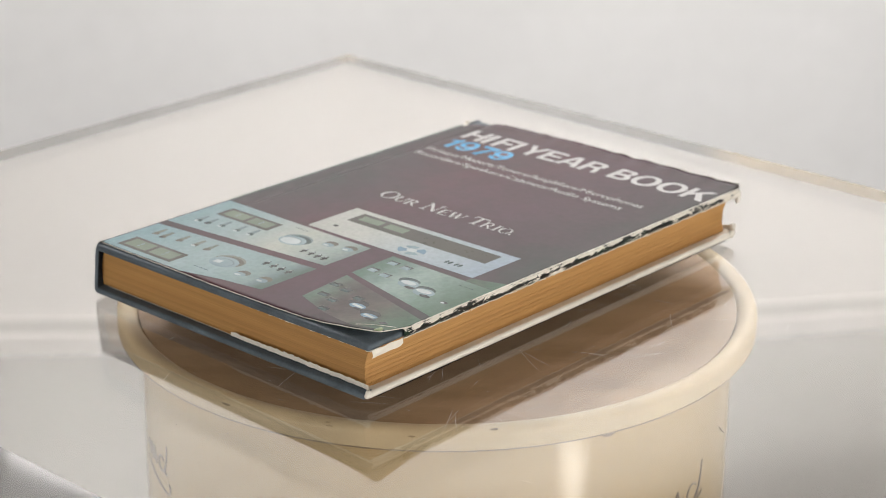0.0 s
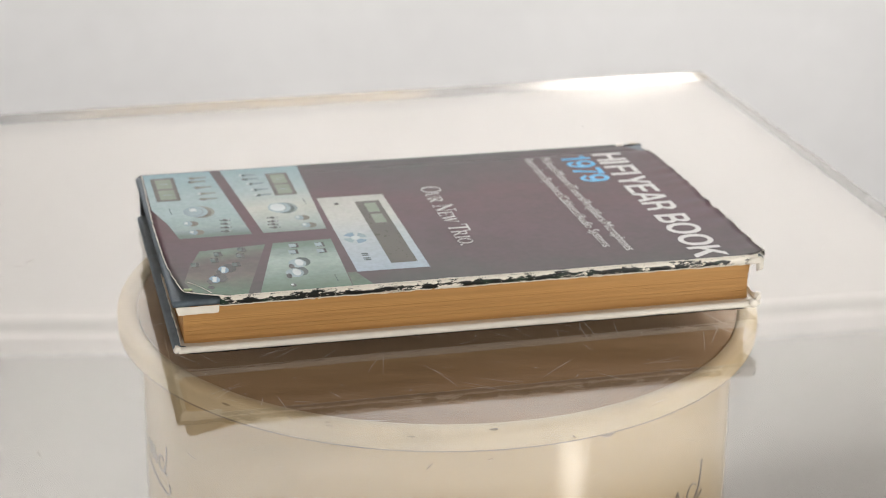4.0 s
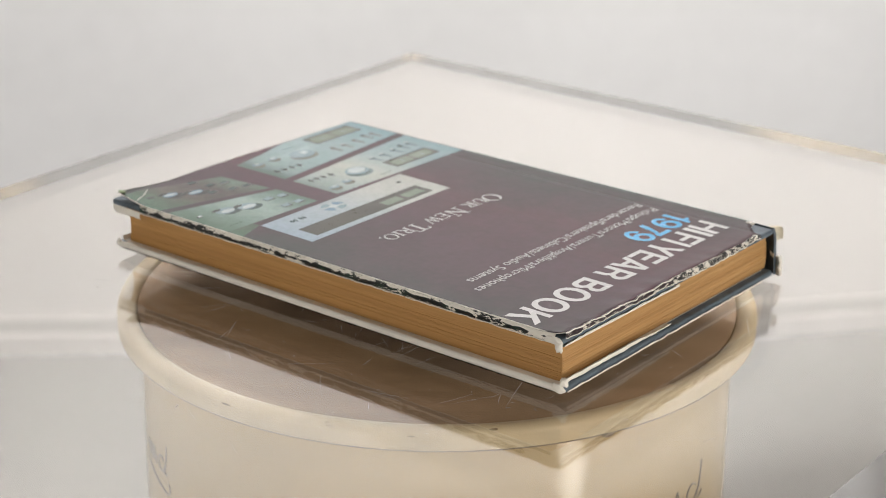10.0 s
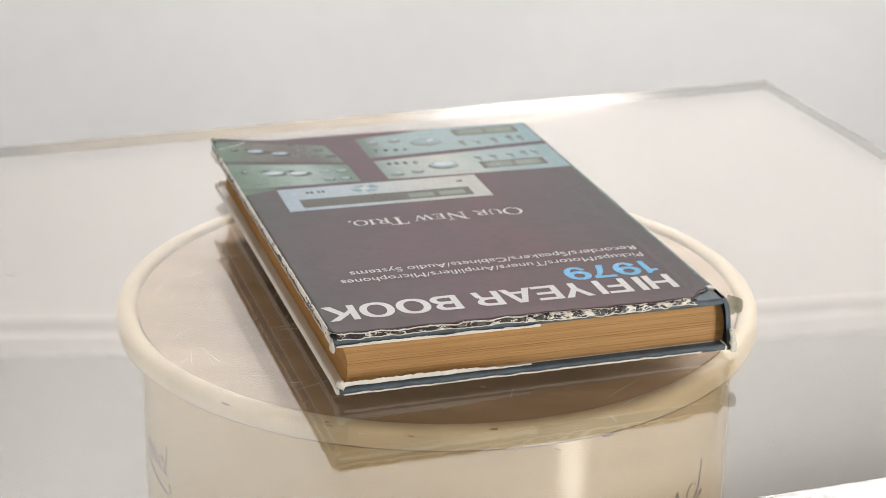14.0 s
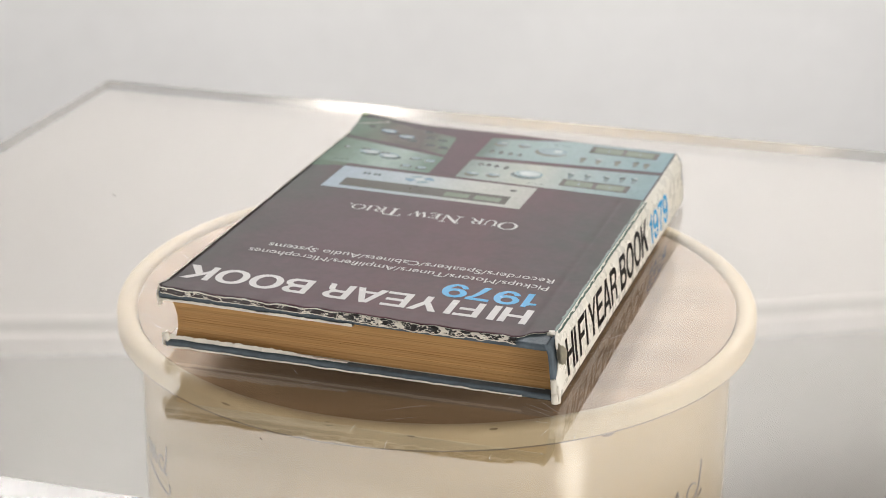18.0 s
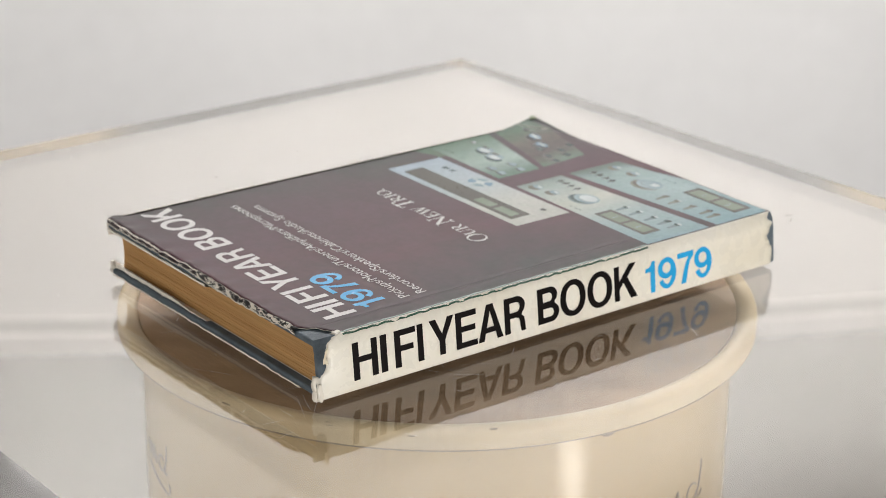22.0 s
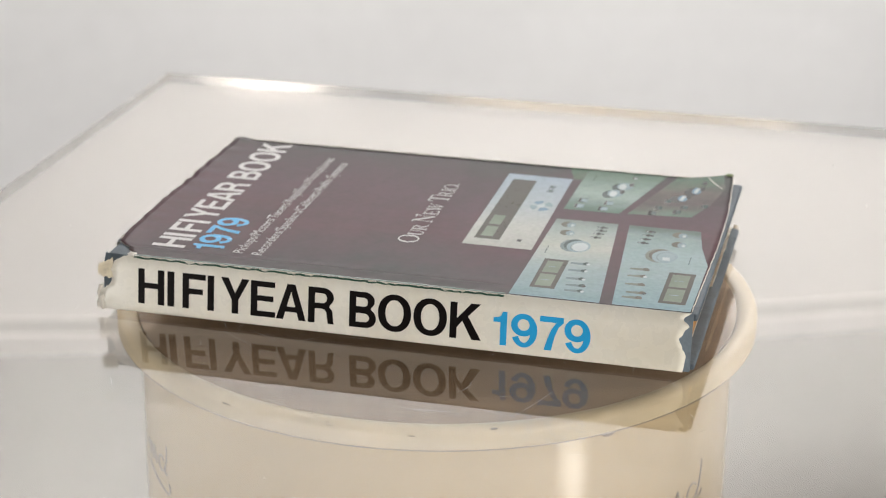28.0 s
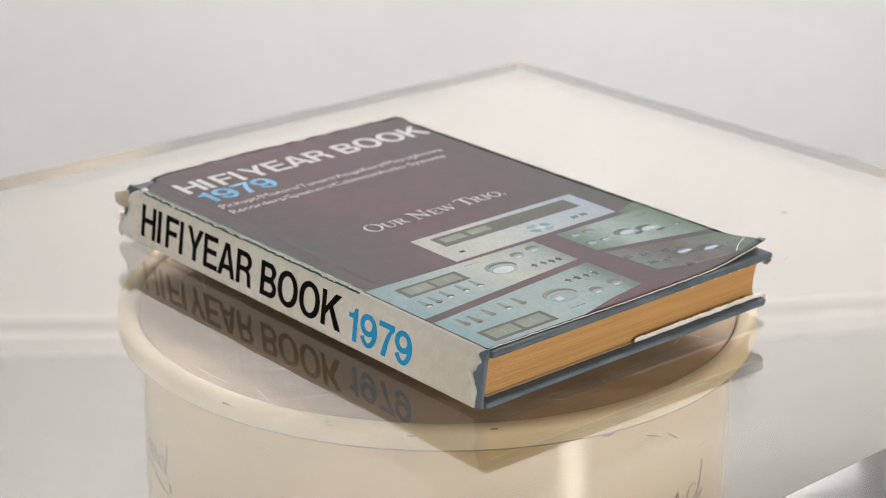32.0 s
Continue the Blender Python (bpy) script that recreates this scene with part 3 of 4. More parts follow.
def warp(u, v):
    """Height of the jacket's front above the board: curled corner, hinge groove, slight waves."""
    z = TOP
    along, across = 1 - (u + 106.0) / 22, 1 - (v + 70.5) / 32
    if along > 0 and across > 0:
        z += 3.2 * min(1.05, along) ** 1.5 * min(1.05, across) ** 1.5
    if u > 97:
        z += (0.9 + 0.8 * noise.noise((v * 0.15, 2.7, 0.4))) * ((u - 97) / 11) ** 1.4
    if u > -42:
        z -= 0.35 * math.exp(-(((v - HINGE) / 1.1) ** 2)) * min(1, (u + 42) / 6)
    return z


TAIL_EDGE = [(-71.5, -105.4), (-68, -106.2), (-58, -106.9), (-45, -107.6), (-30, -108.4), (0, -108.7), (72, -107.6)]
HEAD_EDGE = [(-71.5, 105.2), (-68, 108.2), (-45, 108.5), (-28, 108.7), (-6, 108.3), (1, 108.6), (20, 108.9), (47, 108.8), (58, 108.0), (65, 101.5), (71.5, 97.5)]


def sheet_grid(us, vs, place, thick):
    """A thin sheet of paper over a grid: printed face, back and torn sides."""
    bm = bmesh.new()
    top = [[bm.verts.new(place(i, j, 0.0)) for j in range(len(vs))] for i in range(len(us))]
    low = [[bm.verts.new(place(i, j, thick)) for j in range(len(vs))] for i in range(len(us))]
    n, m = len(us), len(vs)
    for i in range(n - 1):
        for j in range(m - 1):
            bm.faces.new((top[i][j], top[i + 1][j], top[i + 1][j + 1], top[i][j + 1]))
            f = bm.faces.new((low[i][j], low[i][j + 1], low[i + 1][j + 1], low[i + 1][j]))
            f.material_index = 1
    ring = [(i, 0) for i in range(n)] + [(n - 1, j) for j in range(1, m)] + [(i, m - 1) for i in range(n - 2, -1, -1)] + [(0, j) for j in range(m - 2, 0, -1)]
    for (i, j), (k, l) in zip(ring, ring[1:] + ring[:1]):
        f = bm.faces.new((top[i][j], low[i][j], low[k][l], top[k][l]))
        f.material_index = 1
    return bm


def span(a, b, n):
    return [a + (b - a) * i / (n - 1) for i in range(n)]


def front_panel(jacket):
    vs = span(-70.8, 55, 60) + span(57, 71.0, 22)
    us = span(0, 1, 90)

    def place(i, j, down):
        v = vs[j]
        lo = lerp_table(TAIL_EDGE, v) + rag(v, 2.0, 0.25)
        hi = lerp_table(HEAD_EDGE, v) + rag(v, 5.0, 0.5)
        u = lo + (hi - lo) * us[i]
        return Vector((u, v, warp(u, v) - down)) * MM

    return part("front_panel", sheet_grid(us, vs, place, 0.22), [M["cover"], M["paper"]], jacket, "glossy plum-brown printed front", smooth=True)


def spine_y(z):
    high, low = max(0.0, z - 16.0) / 5.0, max(0.0, 4.0 - z) / 4.0
    return 73.0 - 1.8 * high * high - 0.5 * low * low


SPINE_HEAD = [(0, 109.8), (3, 110.0), (7, 109.6), (8.4, 109.0), (9.6, 106.0), (12, 105.0), (17, 105.2), (18.8, 104.4), (20.3, 101.5), (21.2, 97.2)]
SPINE_TAIL = [(0, -106.0), (3, -106.6), (7, -106.8), (9, -105.4), (12, -104.2), (14, -105.4), (17, -107.2), (19, -105.2), (21.2, -107.4)]


def spine_panel(jacket):
    zs = span(0.35, TOP, 36)
    us = span(0, 1, 80)

    def place(i, j, down):
        z = zs[j]
        lo = lerp_table(SPINE_TAIL, z) + rag(z * 3, 11.0, 0.35)
        hi = lerp_table(SPINE_HEAD, z) + rag(z * 3, 14.0, 0.5)
        u = lo + (hi - lo) * us[i]
        flare = 0.9 * max(0.0, (u - 104) / 6) * math.sin(z * 0.5)
        return Vector((u, spine_y(z) + flare - down, z)) * MM

    return part("spine_panel", sheet_grid(us, zs, place, 0.25), [M["spine"], M["paper"]], jacket, "cream-white jacket spine with torn ends", smooth=True)


def loft(lines, mats, name, parent, label="", smooth=True):
    bm = bmesh.new()
    rows = [[bm.verts.new(Vector(p) * MM) for p in line] for line in lines]
    for p, q in zip(rows, rows[1:]):
        for i in range(len(p) - 1):
            bm.faces.new((p[i], p[i + 1], q[i + 1], q[i]))
    return part(name, bm, mats, parent, label, smooth)


def bow(cx, cy, rx, ry, a0, a1, n=14, power=2.0):
    """Points along an oval, from one angle to another; a power over two squares it."""
    out = []
    for i in range(n + 1):
        a = radians(a0 + (a1 - a0) * i / n)
        c, k = math.cos(a), math.sin(a)
        out.append((cx + rx * math.copysign(abs(c) ** (2 / power), c), cy + ry * math.copysign(abs(k) ** (2 / power), k)))
    return out


def sans(ch, sx, sy):
    """Outlines of a heavy grotesque capital or digit in a unit box: stems sx wide, bars sy high."""
    if ch == "H":
        m, h = 0.53, sy / 2
        return [[(0, 0), (sx, 0), (sx, m - h), (1 - sx, m - h), (1 - sx, 0), (1, 0), (1, 1), (1 - sx, 1), (1 - sx, m + h), (sx, m + h), (sx, 1), (0, 1)]]
    if ch == "I":
        return [[(0, 0), (1, 0), (1, 1), (0, 1)]]
    if ch == "F":
        return [[(0, 0), (sx, 0), (sx, 0.42), (0.88, 0.42), (0.88, 0.42 + sy), (sx, 0.42 + sy), (sx, 1 - sy), (1, 1 - sy), (1, 1), (0, 1)]]
    if ch == "E":
        return [[(0, 0), (1, 0), (1, sy), (sx, sy), (sx, 0.44), (0.92, 0.44), (0.92, 0.44 + sy), (sx, 0.44 + sy), (sx, 1 - sy), (0.98, 1 - sy), (0.98, 1), (0, 1)]]
    if ch == "Y":
        w, h = sx * 1.12, sx / 2
        return [[(0, 1), (w, 1), (0.5, 0.575), (1 - w, 1), (1, 1), (0.5 + h, 0.39), (0.5 + h, 0), (0.5 - h, 0), (0.5 - h, 0.39)]]
    if ch == "A":
        w = sx * 1.06
        at = lambda y: w + (0.5 - w) * y / 0.80
        lo, hi = 0.215, 0.215 + sy * 0.95
        return [[(0, 0), (0.5 - 0.56 * w, 1), (0.5 + 0.56 * w, 1), (1, 0), (1 - w, 0), (1 - at(lo), lo), (at(lo), lo), (w, 0)], [(at(hi), hi), (1 - at(hi), hi), (0.5, 0.80)]]
    if ch == "R":
        leg = [(0.50, 0.41), (0.63, 0.39), (0.70, 0.31), (0.72, 0.15), (0.76, 0), (1, 0), (0.96, 0.05), (0.945, 0.20), (0.91, 0.38), (0.80, 0.465)]
        return [[(0, 0), (sx, 0), (sx, 0.41)] + leg + bow(0.57, 0.735, 0.40, 0.265, -48, 90) + [(0, 1)],
                [(sx, 0.41 + sy), (0.55, 0.41 + sy)] + bow(0.55, 0.705, 0.42 - sx, 0.295 - sy, -80, 80, 8) + [(0.55, 1 - sy), (sx, 1 - sy)]]
    if ch == "B":
        return [[(0, 0), (0.6, 0)] + bow(0.62, 0.275, 0.38, 0.275, -88, 58) + bow(0.58, 0.76, 0.36, 0.24, -52, 88) + [(0, 1)],
                [(sx, sy), (0.58, sy)] + bow(0.58, 0.28, 0.42 - sx, 0.28 - sy, -84, 84, 8) + [(sx, 0.56 - sy)],
                [(sx, 0.435 + sy), (0.55, 0.435 + sy)] + bow(0.55, 0.7175, 0.39 - sx, 0.2825 - sy, -84, 84, 8) + [(sx, 1 - sy)]]
    if ch == "O":
        return [bow(0.5, 0.5, 0.5, 0.5, 0, 352, 44, 2.15), bow(0.5, 0.5, 0.5 - sx * 1.04, 0.5 - sy * 0.95, 0, 352, 44, 2.1)]
    if ch == "K":
        return [[(0, 0), (sx, 0), (sx, 0.31), (0.39, 0.50), (0.70, 0), (1, 0), (0.565, 0.635), (0.96, 1), (0.66, 1), (sx, 0.56), (sx, 1), (0, 1)]]
    if ch == "1":
        return [[(0.52, 0), (1, 0), (1, 1), (0.66, 1), (0.56, 0.885), (0.38, 0.83), (0, 0.81), (0, 0.68), (0.52, 0.68)]]
    if ch == "7":
        return [[(0, 1 - sy * 1.05), (0, 1), (1, 1), (1, 1 - sy), (0.80, 0.70), (0.64, 0.40), (0.52, 0), (0.52 - sx * 1.12, 0), (0.34, 0.33), (0.50, 0.63), (0.70, 1 - sy * 1.05)]]
    if ch == "9":
        return [bow(0.5, 0.5, 0.5, 0.5, 88, -152, 34) + bow(0.5, 0.5, 0.5 - sx, 0.5 - sy * 0.9, -152, -24, 16) + bow(0.46, 0.665, 0.46, 0.335, -56, -268, 30),
                bow(0.475, 0.67, 0.475 - sx, 0.33 - sy, 0, 350, 30)]
    return None


def glyph(ch, x0, x1, y0, y1, weight):
    """Outline of a character or line of words, fitted to a box; returns vertices and faces."""
    shapes = None
    if len(ch) == 1:
        stem = 1.0 if ch == "I" else 0.192 * (y1 - y0) / (x1 - x0)
        shapes = sans(ch, stem, 0.158)
    if shapes:
        cu = bpy.data.curves.new("glyph", "CURVE")
        cu.dimensions, cu.fill_mode = "2D", "BOTH"
        for ring in shapes:
            sp = cu.splines.new("POLY")
            sp.points.add(len(ring) - 1)
            for p, (a, b) in zip(sp.points, ring):
                p.co = (a, b, 0, 1)
            sp.use_cyclic_u = True
    else:
        cu = bpy.data.curves.new("glyph", "FONT")
        cu.body, cu.size, cu.offset, cu.resolution_u, cu.fill_mode = ch, 1.0, weight, 5, "FRONT"
    ob = bpy.data.objects.new("glyph", cu)
    scene.collection.objects.link(ob)
    dg = bpy.context.evaluated_depsgraph_get()
    me = bpy.data.meshes.new_from_object(ob.evaluated_get(dg))
    co = np.array([tuple(v.co) for v in me.vertices])
    faces = [tuple(p.vertices) for p in me.polygons]
    bpy.data.objects.remove(ob)
    bpy.data.curves.remove(cu)
    bpy.data.meshes.remove(me)
    lo, hi = co.min(0), co.max(0)
    xs = x0 + (co[:, 0] - lo[0]) / (hi[0] - lo[0]) * (x1 - x0)
    ys = y0 + (co[:, 1] - lo[1]) / (hi[1] - lo[1]) * (y1 - y0)
    return list(zip(xs, ys)), faces


def islands(faces):
    """Groups of faces that hang together, as lists of face numbers."""
    root = {}

    def find(i):
        while root.setdefault(i, i) != i:
            i = root[i]
        return i

    for f in faces:
        for i in f[1:]:
            root[find(i)] = find(f[0])
    groups = {}
    for k, f in enumerate(faces):
        groups.setdefault(find(f[0]), []).append(k)
    return list(groups.values())


def lettering(name, items, place, mat, parent, label):
    """Printed characters or words, each a mesh of its own: items are (text, x0, x1, y0, y1, weight)."""
    for text, x0, x1, y0, y1, w in items:
        co, fs = glyph(text, x0, x1, y0, y1, w)
        groups = sorted(islands(fs), key=lambda g: min(co[i][0] for k in g for i in fs[k]))
        words = text.replace("/", "/ ").split()
        at = 0
        for word in words:
            count = sum(2 if c in "ij" else 1 for c in word) if len(words) > 1 else len(groups)
            mine = [fs[k] for g in groups[at:at + count] for k in g]
            if word == words[-1]:
                mine = [fs[k] for g in groups[at:] for k in g]
            at += count
            used = sorted({i for f in mine for i in f})
            index = {i: k for k, i in enumerate(used)}
            me = bpy.data.meshes.new(name)
            me.from_pydata([tuple(Vector(place(*co[i])) * MM) for i in used], [], [tuple(index[i] for i in f) for f in mine])
            link(name, me, mat, parent, label)


# letters of the title with their stretch along the line, from its start
TITLE = [("H", 0.0, 10.2), ("I", 11.4, 14.1), ("F", 17.3, 26.3), ("I", 27.0, 29.5), ("Y", 32.2, 43.0), ("E", 43.6, 53.0), ("A", 53.3, 64.6), ("R", 65.4, 75.3),
         ("B", 80.8, 90.8), ("O", 91.5, 103.7), ("O", 104.6, 116.8), ("K", 117.9, 129.4)]
YEAR = [("1", 0.0, 4.9), ("9", 6.4, 15.8), ("7", 16.6, 25.0), ("9", 25.4, 34.7)]


def on_cover(lift):
    return lambda x, y: (y, -x, warp(y, -x) + lift)


def on_spine(lift):
    return lambda x, z: (-x, spine_y(z) + lift, z)


def prints(jacket):
    tall = {"O": 0.25}
    def line(table, start, y0, y1, w, scale=1.0):
        return [(c, start + a * scale, start + b * scale, y0 - tall.get(c, 0) * 1.0, y1 + tall.get(c, 0), w) for c, a, b in table]
    lettering("title_letter", line(TITLE, -59.5, 82.4, 95.2, 0.038, 128 / 129.4), on_cover(0.10), M["white"], jacket, "white title letter")
    lettering("year_digit", line(YEAR, -58.5, 68.0, 80.4, 0.038), on_cover(0.10), M["sky_blue"], jacket, "sky-blue digit of the year")
    lettering("spine_letter", line(TITLE, -94.7, 3.9, 17.1, 0.038), on_spine(0.10), M["black"], jacket, "black letter on the spine")
    lettering("spine_digit", line(YEAR, 38.9, 3.2, 15.4, 0.038), on_spine(0.10), M["blue"], jacket, "bright blue digit on the spine")
    lettering("subtitle_word", [("Pickups/Motors/Tuners/Amplifiers/Microphones", -58.8, 55.6, 58.2, 63.6, 0.0)], on_cover(0.15), M["white"], jacket, "thin white subtitle word")
    lettering("subtitle_word", [("Recorders/Speakers/Cabinets/Audio Systems", -58.9, 50.5, 50.9, 56.3, 0.0)], on_cover(0.15), M["white"], jacket, "thin white subtitle word")


# serif capitals: heavy and light strokes in a unit box, as (x0, y0, x1, y1, width)
SERIF = {
    "U": (0.92, [(0.16, 0.95, 0.16, 0.34, 0.13), (0.16, 0.36, 0.24, 0.12, 0.12), (0.24, 0.12, 0.44, 0.03, 0.08), (0.44, 0.03, 0.66, 0.12, 0.06), (0.66, 0.12, 0.74, 0.36, 0.06), (0.74, 0.34, 0.74, 0.95, 0.06), (0.02, 0.97, 0.32, 0.97, 0.05), (0.60, 0.97, 0.88, 0.97, 0.05)]),
    "R": (0.92, [(0.18, 0.03, 0.18, 0.97, 0.13), (0.03, 0.03, 0.36, 0.03, 0.05), (0.03, 0.97, 0.48, 0.97, 0.05), (0.44, 0.97, 0.62, 0.88, 0.10), (0.62, 0.90, 0.66, 0.72, 0.13), (0.66, 0.74, 0.58, 0.56, 0.11), (0.58, 0.56, 0.20, 0.50, 0.05), (0.40, 0.52, 0.72, 0.08, 0.12), (0.70, 0.06, 0.90, 0.03, 0.06)]),
    "N": (1.0, [(0.18, 0.03, 0.18, 0.97, 0.05), (0.16, 0.95, 0.80, 0.05, 0.13), (0.80, 0.03, 0.80, 0.97, 0.05), (0.02, 0.03, 0.34, 0.03, 0.05), (0.00, 0.97, 0.24, 0.97, 0.05), (0.66, 0.97, 0.96, 0.97, 0.05)]),
    "E": (0.80, [(0.18, 0.03, 0.18, 0.97, 0.13), (0.03, 0.03, 0.74, 0.03, 0.06), (0.03, 0.97, 0.68, 0.97, 0.06), (0.20, 0.51, 0.54, 0.51, 0.05), (0.72, 0.02, 0.76, 0.24, 0.05), (0.67, 0.98, 0.67, 0.78, 0.05), (0.54, 0.40, 0.54, 0.62, 0.05)]),
    "W": (1.28, [(0.14, 0.97, 0.40, 0.03, 0.13), (0.40, 0.03, 0.64, 0.90, 0.05), (0.60, 0.97, 0.86, 0.03, 0.13), (0.86, 0.03, 1.14, 0.97, 0.05), (0.00, 0.97, 0.30, 0.97, 0.05), (0.48, 0.97, 0.72, 0.97, 0.05), (1.02, 0.97, 1.26, 0.97, 0.05)]),
    "T": (0.86, [(0.42, 0.03, 0.42, 0.97, 0.13), (0.04, 0.96, 0.80, 0.96, 0.06), (0.05, 0.97, 0.02, 0.74, 0.05), (0.79, 0.97, 0.82, 0.74, 0.05), (0.26, 0.03, 0.58, 0.03, 0.05)]),
    "I": (0.44, [(0.22, 0.03, 0.22, 0.97, 0.13), (0.06, 0.03, 0.38, 0.03, 0.05), (0.06, 0.97, 0.38, 0.97, 0.05)]),
    ".": (0.28, [(0.06, 0.08, 0.20, 0.08, 0.14)]),
}


def slogan(jacket):
    """The white serif line, large and small capitals."""
    put = on_cover(0.15)
    word = [("O", 1, 0), ("U", 0.72, 0), ("R", 0.72, 2.6), ("N", 1, 0), ("E", 0.72, 0), ("W", 0.72, 2.2), ("T", 1, -0.6), ("R", 0.72, 0), ("I", 0.72, 0), ("O", 0.72, 0), (".", 0.72, 0)]
    rings = {"O": 0.96}
    total = sum((rings.get(c) or SERIF[c][0]) * s * 8.0 + gap for c, s, gap in word)
    k = 70.0 / total
    x = -31.8
    for c, s, gap in word:
        bm = bmesh.new()
        hgt, wid = 8.0 * s, (rings.get(c) or SERIF[c][0]) * s * 8.0 * k
        if c == "O":
            n, cx, cy = 28, x + wid / 2, 0.7 + hgt / 2
            ou, inn = [], []
            for i in range(n):
                a = 2 * math.pi * i / n
                ou.append(bm.verts.new(Vector(put(cx + wid * 0.47 * math.cos(a), cy + hgt * 0.51 * math.sin(a))) * MM))
                inn.append(bm.verts.new(Vector(put(cx + wid * 0.33 * math.cos(a - 0.12), cy + hgt * 0.45 * math.sin(a - 0.12))) * MM))
            for i in range(n):
                bm.faces.new((ou[i], ou[(i + 1) % n], inn[(i + 1) % n], inn[i]))
        else:
            for j, (ax, ay, bx, by, w) in enumerate(SERIF[c][1]):
                a = Vector((x + ax * hgt * k, 0.7 + ay * hgt))
                b = Vector((x + bx * hgt * k, 0.7 + by * hgt))
                d = (b - a).normalized()
                nrm = Vector((-d.y, d.x)) * (w * hgt * 0.62)
                vs = [bm.verts.new((Vector(put(*p)) + Vector((0, 0, 0.004 * j))) * MM) for p in (a + nrm, a - nrm, b - nrm, b + nrm)]
                bm.faces.new(vs)
        x += wid + gap * k
        part("slogan_letter", bm, M["white"], jacket, "white serif letter")


def art(name, outline, lift, mat, jacket, label="", cuts=0):
    """A flat printed shape on the cover; outline as (across, along) with across towards the spine."""
    lift = 0.06 + (lift - 0.06) * 0.45
    bm = bmesh.new()
    f = bm.faces.new([bm.verts.new((u, v, 0)) for v, u in outline])
    if cuts:
        bmesh.ops.triangulate(bm, faces=[f])
        bmesh.ops.subdivide_edges(bm, edges=bm.edges[:], cuts=cuts, use_grid_fill=True)
    for w in bm.verts:
        w.co = Vector((w.co.x, w.co.y, warp(w.co.x, w.co.y) + lift)) * MM
    return part(name, bm, mat, jacket, label)


def quad(v0, v1, u0, u1, slant=0.0):
    return [(v0, u0), (v1, u0 + slant), (v1, u1 + slant), (v0, u1)]


def oval(v, u, rv, ru, n=20, a0=0.0, a1=2 * math.pi):
    full = abs(a1 - a0 - 2 * math.pi) < 1e-6
    return [(v + rv * math.cos(a0 + (a1 - a0) * i / (n if full else n - 1)), u + ru * math.sin(a0 + (a1 - a0) * i / (n if full else n - 1))) for i in range(n)]


def photographs(jacket):
    """The pictures of five pieces of equipment on the lower half of the cover."""
    # tuner
    art("tuner_picture", [(26.6, -15.6), (-56.8, -15.4), (-56.4, -42.1), (26.8, -42.3)], 0.06, M["tuner"], jacket, "pale silver panel printed on the cover", 3)
    art("dial_window", quad(19.6, -50.4, -18.6, -28.4), 0.10, M["dial"], jacket, "dark dial window")
    for v0, v1 in ((16.8, 6.0), (3.6, -6.6)):
        art("dial_light", quad(v0, v1, -20.6, -25.2), 0.14, M["meter"], jacket)
    for k in range(4):
        a = 0.5 + k * math.pi / 2
        art("dial_knob", [(-21.4, -36.0)] + oval(-21.4, -36.0, 6.0, 4.4, 8, a, a + 1.1), 0.10, M["steel" if k % 2 else "knob"], jacket)
    art("dial_knob", oval(-21.4, -36.0, 2.2, 1.7, 16), 0.14, M["glint"], jacket)
    art("switch", quad(19.6, 17.2, -35.0, -36.6), 0.10, M["shade"], jacket)
    for v in (-38.8, -40.6, -43.4, -45.2):
        art("switch", oval(v, -36.0, 0.7, 1.5, 12), 0.10, M["mid"], jacket)

    # two amplifiers
    def amplifier(name, skin, outline, win, big, small, toggles, row, mark, brown):
        dark, soft_dark, lit = ("umber", "tan_haze", "knob") if brown else ("mid", "haze", "glint")
        art(name, outline, 0.06, M[skin], jacket, "pale blue panel printed on the cover", 4)
        v0, v1, u0, u1 = win
        art("meter_frame", quad(v0, v1, u0, u1), 0.10, M["dial"], jacket, "dark meter frame")
        mid = (v0 + v1) / 2
        for a, b in ((v0 - 2, mid + 0.9), (mid - 0.9, v1 + 2)):
            art("meter", quad(a, b, u0 - 1.5, u1 + 1.7), 0.14, M["meter"], jacket)
            art("needle", quad((a + b) / 2 + 0.18, (a + b) / 2 - 0.18, u0 - 2.8, u1 + 3.2), 0.18, M["knob"], jacket)
        v, u, r = big
        art("knob_shadow", oval(v - 0.6, u + 1.5, r * 1.04, r * 0.78, 26), 0.10, M[soft_dark], jacket)
        art("knob_shadow", oval(v - 1.2, u + 1.2, r * 0.90, r * 0.64, 24), 0.12, M[dark], jacket)
        art("volume_knob", oval(v, u - 0.5, r * 0.94, r * 0.70, 26), 0.14, M["knob"], jacket)
        art("knob_rim", oval(v + 0.3, u - 0.9, r * 0.74, r * 0.52, 24), 0.16, M["haze"], jacket)
        art("knob_face", oval(v + 0.4, u - 1.1, r * 0.70, r * 0.48, 24), 0.18, M[lit], jacket)
        art("knob_glint", quad(v + r * 0.55, v + r * 0.1, u - 0.2, u - r * 0.42, 0.5), 0.20, M["glint"], jacket)
        for v, u in small:
            art("knob_shadow", oval(v - 0.3, u + 1.1, 2.9, 2.3, 18), 0.10, M["umber"], jacket)
            art("knob", oval(v, u - 0.6, 2.6, 1.7, 18), 0.14, M["knob"], jacket)
            art("knob_glint", oval(v + 0.6, u - 1.2, 1.4, 0.7, 12), 0.18, M["glint"], jacket)
        for v, u in toggles:
            art("toggle", quad(v + 0.6, v - 0.6, u + 2.1, u - 2.1), 0.10, M["shade"], jacket)
            art("toggle", oval(v, u, 1.4, 0.8, 10), 0.12, M["shade"], jacket)
